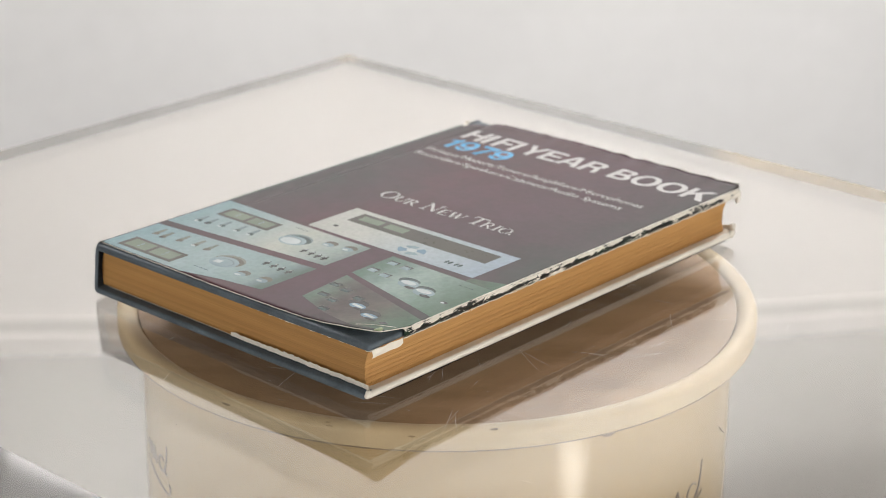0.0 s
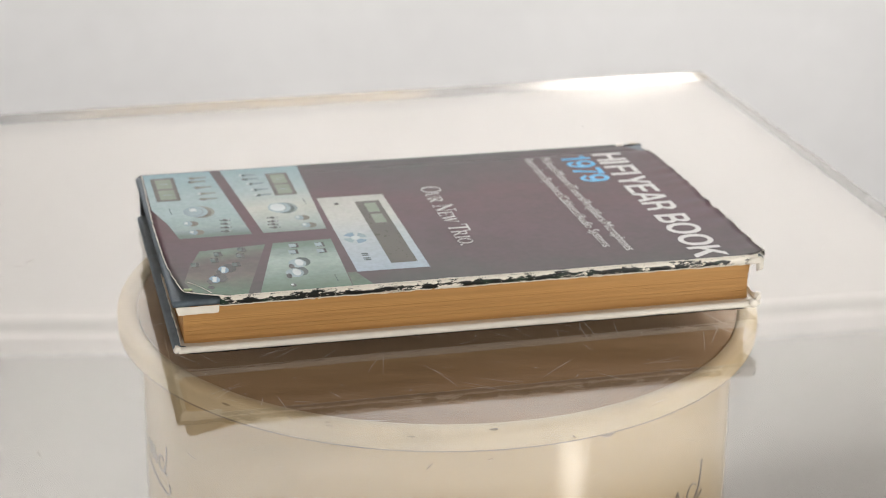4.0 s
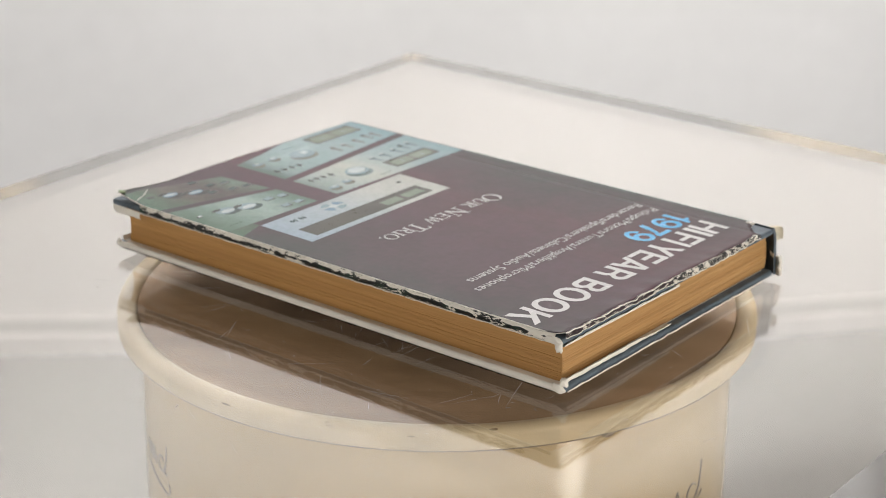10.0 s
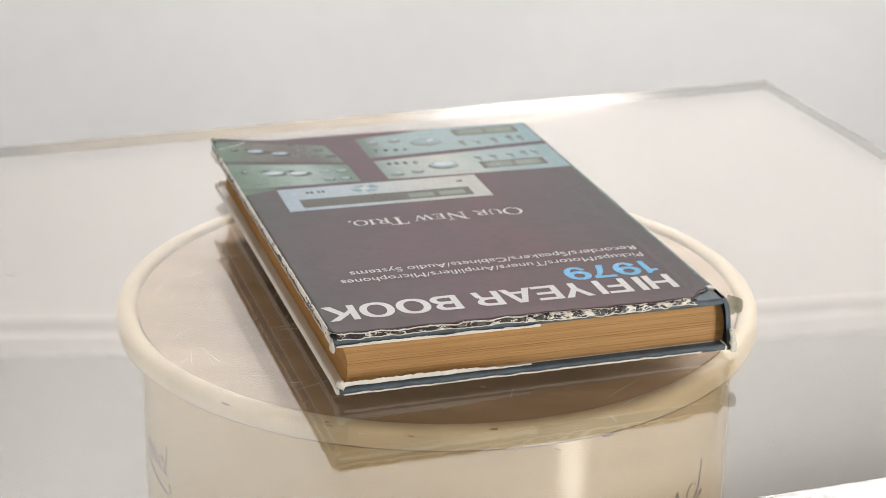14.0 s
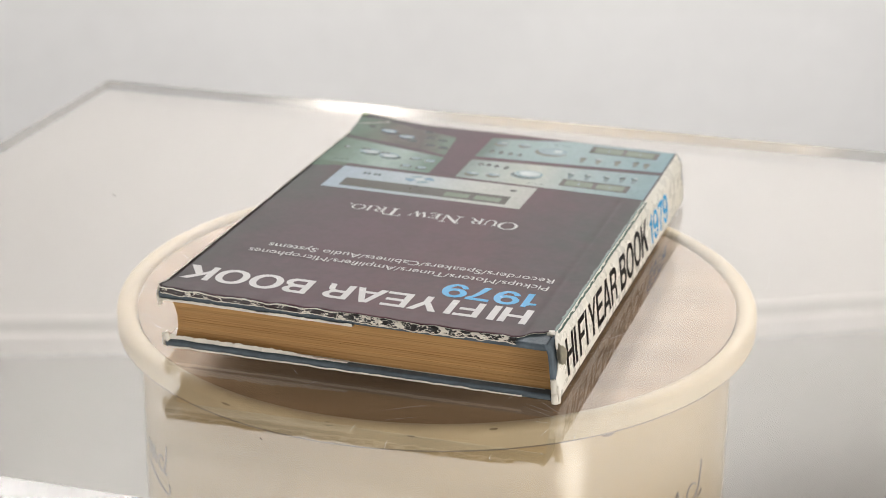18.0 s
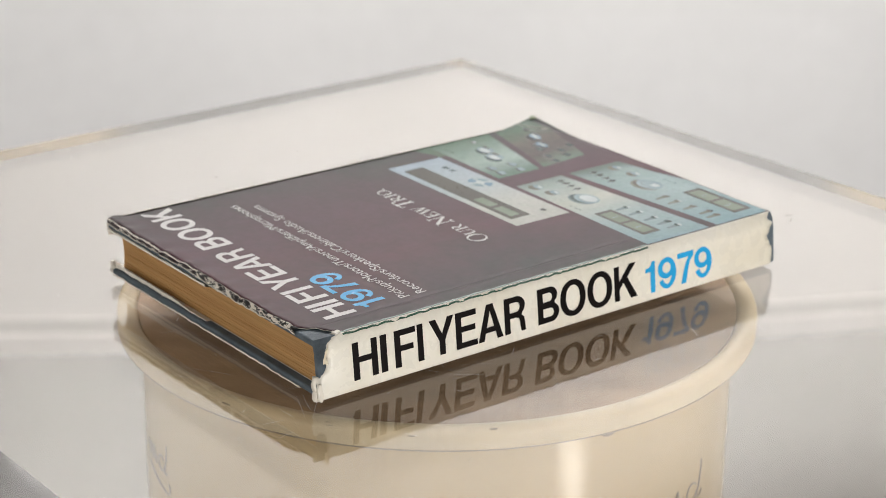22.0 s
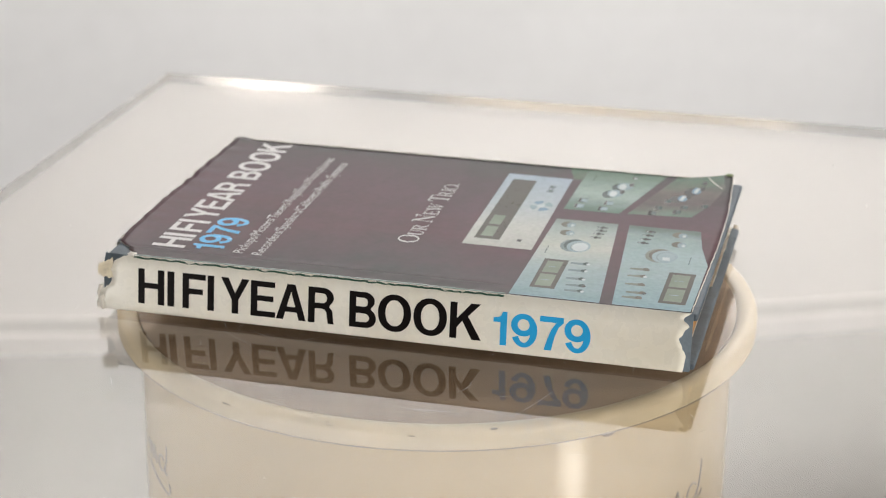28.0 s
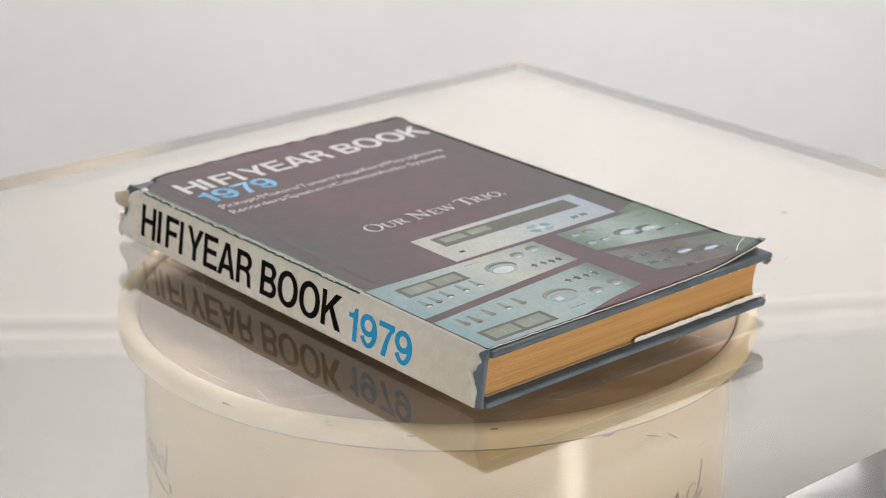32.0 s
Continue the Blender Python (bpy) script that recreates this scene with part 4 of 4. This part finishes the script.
            art("toggle_tip", oval(v + 0.3, u + 1.4, 0.4, 0.5, 8), 0.16, M["glint"], jacket)
        for i, (v, u) in enumerate(row):
            art("lever_shadow", [(v + 1.0, u + 5.6), (v - 0.4, u + 5.6), (v - 1.2, u), (v + 1.4, u - 0.4)], 0.10, M[soft_dark], jacket)
            art("lever", oval(v - 0.2, u - 0.1, 1.4, 1.2, 14), 0.12, M["umber" if brown else "mid"], jacket)
            art("lever_tip", oval(v + 0.3, u - 0.9, 1.1, 0.7, 10), 0.16, M["shade" if i == 1 else "glint" if i % 2 or not brown else "umber"], jacket)
        for k in range(3):
            art("small_print", quad(mark[0] - k * 2.6, mark[0] - k * 2.6 - 2.0, mark[1], mark[1] - 0.35), 0.10, M["mid"], jacket)

    amplifier("amplifier_picture", "amp", [(70.2, -43.2), (-9.0, -44.8), (-9.0, -68.9), (70.2, -75.4)], (62.0, 33.6, -48.8, -57.8), (18.6, -58.0, 6.4),
              [(5.5, -52.2), (-3.4, -51.0)], [(7.6, -63.0), (3.4, -63.4), (-0.2, -63.8), (-3.6, -63.8)], [(61.5, -67.0), (56.5, -66.6), (50.2, -65.4), (42.3, -64.8), (35.4, -64.4)], (28.0, -47.4), False)
    amplifier("amplifier_picture", "amp_low", [(70.2, -79.8), (-9.2, -73.2), (-9.2, -100.6), (8, -103.2), (26, -107.6), (70.2, -107.1)], (64.6, 35.2, -95.0, -104.6), (20.5, -90.6, 6.8),
              [(7.2, -95.0), (-3.0, -94.0)], [(8.4, -81.2), (4.3, -81.5), (0.1, -81.9), (-4.0, -82.2)], [(62.1, -87.6), (57.4, -88.3), (49.8, -86.8), (41.8, -86.2), (35.0, -86.2)], (26.0, -100.4), True)
    # two preamplifier panels towards the fore-edge
    art("preamplifier_picture", [(-20.6, -45.2), (-70.3, -46.4), (-70.3, -79.2), (-20.8, -67.2)], 0.06, M["pre"], jacket, "green-grey panel printed on the cover", 4)
    art("panel_edge", [(-70.3, -46.2), (-56.4, -45.8), (-56.4, -42.6), (-70.3, -38.5)], 0.05, M["deck"], jacket, "dark green fading edge", 2)
    art("deck_picture", [(-21.4, -70.2), (-70.4, -83.6), (-70.4, -102.2), (-57.5, -104.2), (-40, -100.5), (-24, -95.0)], 0.06, M["deck"], jacket, "dark green panel printed on the cover", 5)
    for v, u in ((-25.6, -50.2), (-32.4, -50.6), (-24.8, -59.8), (-31.6, -61.0)):
        art("push_button", quad(v + 2.3, v - 2.3, u + 1.5, u - 1.5), 0.12, M["shade"], jacket)
        art("button_face", quad(v + 1.8, v - 1.8, u + 0.6, u - 2.0), 0.16, M["knob"], jacket)
    for v, u in ((-43.6, -61.8), (-53.0, -64.2)):
        art("knob_shadow", oval(v + 1.4, u + 2.2, 4.6, 2.8, 20), 0.12, M["mid"], jacket)
        art("knob", oval(v, u, 4.4, 3.2, 22), 0.16, M["knob"], jacket)
        art("knob_glint", oval(v + 0.6, u + 0.8, 3.4, 1.5, 16), 0.20, M["glint"], jacket)
        art("knob_shadow", oval(v - 2.6, u - 2.4, 2.4, 1.0, 12), 0.20, M["shade"], jacket)
    art("switch", oval(-64.6, -66.6, 1.6, 1.1, 12), 0.12, M["shade"], jacket)
    art("switch", oval(-64.2, -66.9, 0.9, 0.6, 12), 0.16, M["glint"], jacket)
    for v, u in ((-25.0, -79.4), (-31.4, -80.8), (-28.4, -88.6), (-34.4, -90.6), (-40.2, -83.4), (-37.6, -98.0)):
        art("push_button", quad(v + 2.3, v - 2.3, u + 1.4, u - 1.4), 0.12, M["shade"], jacket)
        art("button_face", quad(v + 1.6, v - 1.8, u + 0.2, u - 1.6), 0.16, M["mid"], jacket)
    for v, u in ((-45.0, -88.4), (-54.6, -92.8)):
        art("knob_shadow", oval(v + 1.6, u + 1.8, 4.4, 2.6, 20), 0.14, M["shade"], jacket)
        art("knob", oval(v + 0.2, u - 0.4, 3.6, 1.9, 18), 0.18, M["steel"], jacket)
        art("knob_glint", quad(v + 2.8, v - 2.6, u + 0.7, u - 0.7, -0.8), 0.22, M["glint"], jacket)
        art("knob_shadow", oval(v - 2.2, u - 2.4, 2.6, 0.9, 12), 0.22, M["shade"], jacket)
    for k in range(3):
        art("small_print", quad(-57.5 - k * 2.4, -59.3 - k * 2.4, -50.4, -50.75), 0.12, M["mid"], jacket)
    art("switch", oval(-63.0, -95.4, 1.9, 1.2, 12), 0.14, M["shade"], jacket)


def page_block(book):
    """Gathered leaves with slightly uneven edges and a hollow fore-edge."""
    rnd = random.Random(3)
    n, z0, z1 = 46, 2.95, 17.7

    def ends(bm):
        bm.normal_update()
        for f in bm.faces:
            f.material_index = 1 if f.normal.x > 0.7 else 0
        return bm

    block = part("page_block", box(-105.3 * MM, 104.1 * MM, -65.2 * MM, 70.2 * MM, (z0 + 0.01) * MM, (z1 - 0.08) * MM), M["pages"], book, "thick block of browned, foxed page edges")
    for i in range(n):
        a, b = z0 + (z1 - z0) * i / n, z0 + (z1 - z0) * (i + 1) / n
        s = (i + 0.5) / n * 2 - 1
        hollow = 1.7 * (1 - s * s)
        fore = -67.6 + hollow + rnd.uniform(-0.07, 0.07)
        head, tail = 104.6 + rnd.uniform(-0.08, 0.08), -105.8 + rnd.uniform(-0.08, 0.08)
        gap = 0.015 if rnd.random() < 0.8 else 0.06
        part("gathering", ends(box(tail * MM, head * MM, fore * MM, (70.3 + 1.2 * (1 - s * s)) * MM, a * MM, (b - gap) * MM)), [M["pages"], M["page_ends"]], block)


def cloth_board(name, book, z0, z1):
    bm = box(-109.9 * MM, 108.2 * MM, -70.4 * MM, 70.4 * MM, z0 * MM, z1 * MM, 0.9 * MM, 3)
    long = [e for e in bm.edges if e.calc_length() > 0.05]
    bmesh.ops.subdivide_edges(bm, edges=long, cuts=14, use_grid_fill=True)
    return part(name, bm, M["cloth"], book, "blue-grey cloth-covered board", smooth=True)


def build_book():
    book = tagged(new("book"), "worn hardback yearbook in a torn plum-brown dust jacket", "book")
    page_block(book)
    cloth_board("front_board", book, 17.9, 20.4)
    cloth_board("back_board", book, 0.35, 2.72)
    # cloth spine, slightly rounded, open towards the leaves
    zs = span(0.5, 20.8, 18)
    loft([[(u, spine_y(z) - 0.5 - t, z) for z in zs] for u, t in ((-108.4, 1.8), (-108.4, 0.0), (108.4, 0.0), (108.4, 1.8))], M["cloth"], "spine_cloth", book, "blue-grey cloth spine")
    part("endpaper", box(-106.0 * MM, 104.8 * MM, -67.8 * MM, 67.5 * MM, 2.75 * MM, 2.91 * MM), M["paper"], book)
    part("endpaper", box(-106.0 * MM, 104.8 * MM, -67.8 * MM, 67.5 * MM, 17.72 * MM, 17.88 * MM), M["paper"], book)

    jacket = tagged(new("dust_jacket"), "torn, rubbed paper dust jacket")
    jacket.parent = book
    front_panel(jacket)
    spine_panel(jacket)
    # the back lies on the sheet
    us = span(0, 1, 60)
    vs = span(-70.6, 70.2, 60)

    def back_place(i, j, down):
        v = vs[j]
        lo, hi = -107.4 + rag(v, 21.0, 0.4), 107.2 + rag(v, 24.0, 0.8)
        if v < -64:
            lo, hi = lo + (-64 - v) * 0.7, hi - (-64 - v) * 0.7
        return Vector((lo + (hi - lo) * us[i], v, 0.1 + down - 2.55 * (1 - min(1.0, max(abs(v) / 70, abs(2 * us[i] - 1))) ** 3))) * MM

    part("back_panel", sheet_grid(us, vs, back_place, 0.22), [M["black"], M["black"]], jacket, "black printed back of the jacket")

    # folds round the fore-edges
    uu = span(-93.5, 105.5, 240)
    arc = [math.pi * (0.5 - k / 8) for k in range(9)]
    lines = []
    for k, a in enumerate(arc):
        lines.append([(u, -70.2 - 1.0 * math.cos(a) - 0.12 * rag(u, 31 + k * 0.4, 1.0), 19.6 + 1.75 * math.sin(a) + (rag(u, 40.0, 0.35) if k == 8 else 0)) for u in uu])
    for zr, off, k in ((21.28, -70.35, 3.0), (18.0, -70.7, 9.0)):
        for u0, u1 in ((-93.5, -60), (-59, -18), (-17, 40), (41, 105.5)):
            ul = span(u0, u1, 60)
            part("torn_rim", tube([(u * MM, (off - 0.25 + rag(u, k, 0.35)) * MM, (zr + rag(u, k + 1.5, 0.22)) * MM) for u in ul], 0.00017 + 0.00005 * (k > 5), 5), M["paper"], jacket, "white rubbed edge of the fold")
    loft(lines, M["fore_wear"], "fore_edge_fold", jacket, "rubbed black and white fold at the fore-edge")
    loft([[(u, -70.9 - 0.25 * math.sin(u * 0.9), 18.3) for u in span(-108.8, -93.6, 16)], [(u, -71.4, 16.6) for u in span(-108.4, -93.8, 16)],
          [(u, -70.6, 15.2 + rag(u, 50.0, 0.25)) for u in span(-107.8, -94.0, 16)]], M["paper"], "torn_flap_end", jacket, "white torn end of the jacket flap")
    uu = span(-108.2, 105.6, 160)
    lines = [[(u, -70.1 - 1.15 * math.cos(a) - 0.1 * rag(u, 61 + k * 0.4, 1.0), 1.62 + 1.32 * math.sin(a)) for u in uu] for k, a in enumerate(arc)]
    loft(lines, M["paper"], "back_fold", jacket, "white fold at the lower fore-edge")
    part("flap_margin", box(-105.5 * MM, 105.0 * MM, -70.4 * MM, -67.0 * MM, 2.78 * MM, 2.93 * MM), M["paper"], jacket, "white paper turned in over the lower board")
    dots = bmesh.new()
    rnd = random.Random(8)
    for _ in range(60):
        u = rnd.choice((rnd.uniform(-105, -70), rnd.uniform(60, 105), rnd.uniform(-70, 100)))
        w = rnd.uniform(0.3, 1.6)
        zc = rnd.uniform(0.35, 0.8)
        q = [(u - w, -71.32, zc - 0.15), (u + w, -71.34, zc - 0.1), (u + w * 0.8, -71.35, zc + 0.2), (u - w * 0.7, -71.35, zc + 0.12)]
        dots.faces.new([dots.verts.new(Vector(p) * MM) for p in q])
    tagged(part("rub_mark", dots, M["black"], jacket, "black rubbed specks along the fold"), kind="stuff")

    # flaps turned in over the boards, white edges at head and tail
    for name, z, v1, s in (("front_flap", 17.45, 2.0, 1), ("back_flap", 3.15, -2.0, -1)):
        for sign in (1, -1):
            vv = span(-69.6, v1, 70)
            reach = [107.1 + rag(v, 70 + sign, 0.5) for v in vv]
            drop = [abs(rag(v, 77 + sign * s, 0.7)) * (1.3 if v < -20 else 0.6) + (0.9 * min(1.0, max(0.0, (-8 - v) / 25)) if sign > 0 else 1.2 * min(1.0, max(0.0, (2 - v) / 5)) if s < 0 else 0.0) for v in vv]
            if sign > 0 and s > 0:
                climb = [0.75 + abs(rag(v, 74.0, 0.6)) + 0.5 * noise.noise((v * 0.11, 2.0, 6.0)) for v in vv]
                loft([[(103.5, v, z - 0.05) for v in vv], [(107.6, v, z - 0.25 + rag(v, 73.0, 0.12)) for v in vv],
                      [(108.5 + rag(v, 72.0, 0.15), v, z - 0.05) for v in vv], [(108.62, v, z + c) for v, c in zip(vv, climb)]], M["paper"], name, jacket, "white paper flap turned in at the edge", False)
                continue
            loft([[(sign * 103.5, v, z) for v in vv], [(sign * r, v, z) for v, r in zip(vv, reach)],
                  [(sign * (r + 0.25), v, z - s * 0.5 - s * d) for v, r, d in zip(vv, reach, drop)]], M["paper"], name, jacket, "white paper flap turned in at the edge", False)

    # torn lips at the head: dark print above, white paper edge below
    for name, z0, dz, top_mat, v0, v1 in (("head_tear", TOP + 0.02, -1.35, "head_plum", -69.0, -4.0), ("head_tear", TOP + 0.02, -2.0, "head_wear", -4.0, 60.0), ("back_head_tear", 0.7, 0.9, "paper", -69.0, 60.5)):
        vv = span(v0, v1, 110)
        edge = [lerp_table(HEAD_EDGE, v) + rag(v, 5.0, 0.5) for v in vv]
        if name == "back_head_tear":
            edge = [108.3 + rag(v, 88.0, 0.35) for v in vv]
        fall = [dz * (0.72 + 0.42 * noise.noise((v * 0.22, 3.3, 1.0)) + 0.14 * noise.noise((v * 0.9, 7.3, 1.0))) for v in vv]
        rise = [warp(108.4, v) - TOP if dz < -1 else 0.0 for v in vv]
        loft([[(e - 0.2, v, z0 + h) for v, e, h in zip(vv, edge, rise)], [(max(e, 108.2) + 0.40, v, z0 + f * 0.16 + h) for v, e, f, h in zip(vv, edge, fall, rise)],
              [(max(e, 108.2) + 0.62 + 0.25 * noise.noise((v * 0.5, 1.1, 2.0)), v, z0 + f * 0.55) for v, e, f in zip(vv, edge, fall)],
              [(max(e, 108.2) + 0.40, v, z0 + f) for v, e, f in zip(vv, edge, fall)]], M[top_mat], name, jacket, "ragged torn edge at the head")
        if top_mat == "head_plum":
            part("torn_rim", tube([((max(e, 108.2) + 0.42) * MM, v * MM, (z0 + f * (0.16 + 0.25 * noise.noise((v * 0.35, 9.1, 4.0))) + h) * MM) for v, e, f, h in zip(vv, edge, fall, rise)], 0.00020, 5), M["paper"], jacket, "thin white cracked paper line")
        part("torn_rim", tube([((max(e, 108.2) + 0.45) * MM, v * MM, (z0 + f * (0.98 if dz < -1 else 0.45)) * MM) for v, e, f in zip(vv, edge, fall)], 0.00022, 5), M["paper"], jacket, "white torn paper rim")
    # tail edge and curled corner show the white of the paper
    vv = [v for v in span(-70.6, 69.0, 110)]
    edge = [lerp_table(TAIL_EDGE, v) + rag(v, 2.0, 0.25) for v in vv]
    part("torn_rim", tube([(e * MM, v * MM, (warp(e, v) - 0.1) * MM) for v, e in zip(vv, edge)], 0.00018, 5), M["paper"], jacket, "white torn paper rim at the tail")
    part("torn_rim", tube([(u * MM, -70.85 * MM, (warp(u, -70.8) - 0.1) * MM) for u in span(-105.4, -91.5, 24)], 0.00020, 5), M["paper"], jacket, "white torn paper rim at the curled corner")
    crease = [(-96.0 - 7.0 * s, -69.5 + 12.0 * s + 1.2 * math.sin(s * 3)) for s in span(0, 1, 14)]
    part("crease", tube([(u * MM, v * MM, (warp(u, v) + 0.06) * MM) for u, v in crease], 0.00016, 4), M["paper"], jacket, "white crease across the curled corner")
    # rubbed green line where the front turns into the spine
    uu = span(-42, 97.0, 130)
    loft([[(u, 70.0 + rag(u, 91.0, 0.5), TOP + 0.06) for u in uu], [(u, 71.1, TOP + 0.02) for u in uu], [(u, spine_y(TOP - 0.8) + 0.15, TOP - 0.8 + rag(u, 93.0, 0.4)) for u in uu]],
         M["green_wear"], "rubbed_edge", jacket, "green print rubbed along the spine edge")
    # rolled paper scraps at the ends of the spine
    for cz, cu, ln, r in ((6.6, 110.0, 4.6, 1.0), (2.4, 110.0, 4.0, 1.1)):
        bm = bmesh.new()
        rings = []
        for i in range(7):
            q = i / 6
            ring = []
            for k in range(12):
                a = 2 * math.pi * k / 12
                rr = r * (1 + 0.25 * noise.noise((k * 0.9, i * 0.7, cz)))
                ring.append(bm.verts.new(Vector((cu + rr * math.cos(a) * 0.8 + 0.4 * math.sin(q * 4), 72.2 + rr * math.sin(a), cz + ln * (q - 0.5) * (1 if cz > 5 else 0.9))) * MM))
            rings.append(ring)
        for p, q in zip(rings, rings[1:]):
            for k in range(12):
                bm.faces.new((p[k], p[(k + 1) % 12], q[(k + 1) % 12], q[k]))
        bm.faces.new(rings[0][::-1])
        bm.faces.new(rings[-1])
        part("torn_scrap", bm, M["paper"], jacket, "rolled white scrap of torn jacket", smooth=True)
    # a torn strip of the spine's paper curls out from the head
    lines = []
    for i in range(12):
        q = i / 11
        turn = 2.2 * q * q
        cu, cv = 104.8 + 3.4 * q + 0.6 * math.sin(turn), 73.0 + 6.6 * q - 1.6 * (1 - math.cos(turn))
        z0, z1 = 12.4 + 2.6 * q + 0.4 * math.sin(i * 1.7), 20.2 - 1.0 * q + 0.3 * math.sin(i * 2.3)
        lines.append([(cu + 0.3 * math.sin(z * 0.9), cv + 0.35 * math.sin(z * 0.7 + q), z) for z in span(z0, z1, 9)])
    loft(lines, M["tan_paper"], "curled_strip", jacket, "browned strip of torn jacket curling off the spine")
    # crumpled paper left at the corners
    for cu, cv, cz, su, sv, sz, k in ((106.6, -70.6, 17.6, 1.6, 0.9, 2.4, 1), (107.6, -69.6, 4.2, 1.5, 1.4, 1.6, 2), (104.4, -70.9, 19.3, 3.6, 0.7, 1.5, 3), (106.0, -70.9, 2.2, 2.4, 0.8, 1.7, 4),
                                      (-108.6, -70.8, 2.4, 1.2, 0.8, 1.5, 5), (108.6, 73.0, 3.2, 1.3, 0.9, 3.2, 6), (98.5, 69.6, 20.6, 1.8, 1.6, 0.7, 7),
                                      (-104.4, -69.4, 24.1, 1.5, 1.1, 0.5, 8)):
        bm = bmesh.new()
        bmesh.ops.create_icosphere(bm, subdivisions=3, radius=1.0)
        for w in bm.verts:
            f = 1 + 0.45 * noise.noise(w.co * 1.7 + Vector((k * 3.1, 0, 0))) + 0.25 * noise.noise(w.co * 4.3 + Vector((0, k * 2.3, 0)))
            w.co = Vector((cu + w.co.x * su * f, cv + w.co.y * sv * f, max(0.15, cz + w.co.z * sz * f))) * MM
        part("crumpled_corner", bm, M["green_paper" if k == 8 else "paper"], jacket, "crumpled yellow-green corner" if k == 8 else "crumpled white corner of torn paper", smooth=True)
    prints(jacket)
    slogan(jacket)
    photographs(jacket)
    # the book is bowed and leans a little: its back stands a little off the sheet towards the tail
    for ob in book.children_recursive:
        if ob.type == "MESH":
            for w in ob.data.vertices:
                w.co.x *= 1.004
                w.co.y = w.co.y * 1.004 + (1.0 - 2.4 * w.co.z / MM / TOP) * MM
                out, up = (70 - w.co.y / MM) / 140, (w.co.x / MM + 105) / 210
                w.co.z += 0.3 * out * (1 - up) * max(0.0, 1 - w.co.z / MM / TOP) * MM
                w.co.z += (1.1 * w.co.z / MM / TOP - 0.3 * up) * out * MM
    return book


room()
for _, (lx, ly), wide, low_z, high_z in STRIPS:
    strip_light(lx, ly, wide, low_z, high_z)
stand = turntable()
sheet = acrylic_sheet()
yearbook = build_book()


def motions():
    """The sheet and the book on it turn clockwise together about the drum's axis."""
    sheet_rows, book_rows = [], []
    for s in range(33):
        spin = pose(0, 0, 0, 0, 0, RATE * s)
        sheet_rows.append((float(s), spin @ pose(-0.00125, -0.00015, 0.0, 0, 0, SHEET_TURN) @ pose(0, 0, 0, SHEET_TILT)))
        book_rows.append((float(s), spin @ pose(*BOOK_AT, 0, 0, BOOK_TURN)))
    walk(sheet, sheet_rows)
    walk(yearbook, book_rows)


motions()
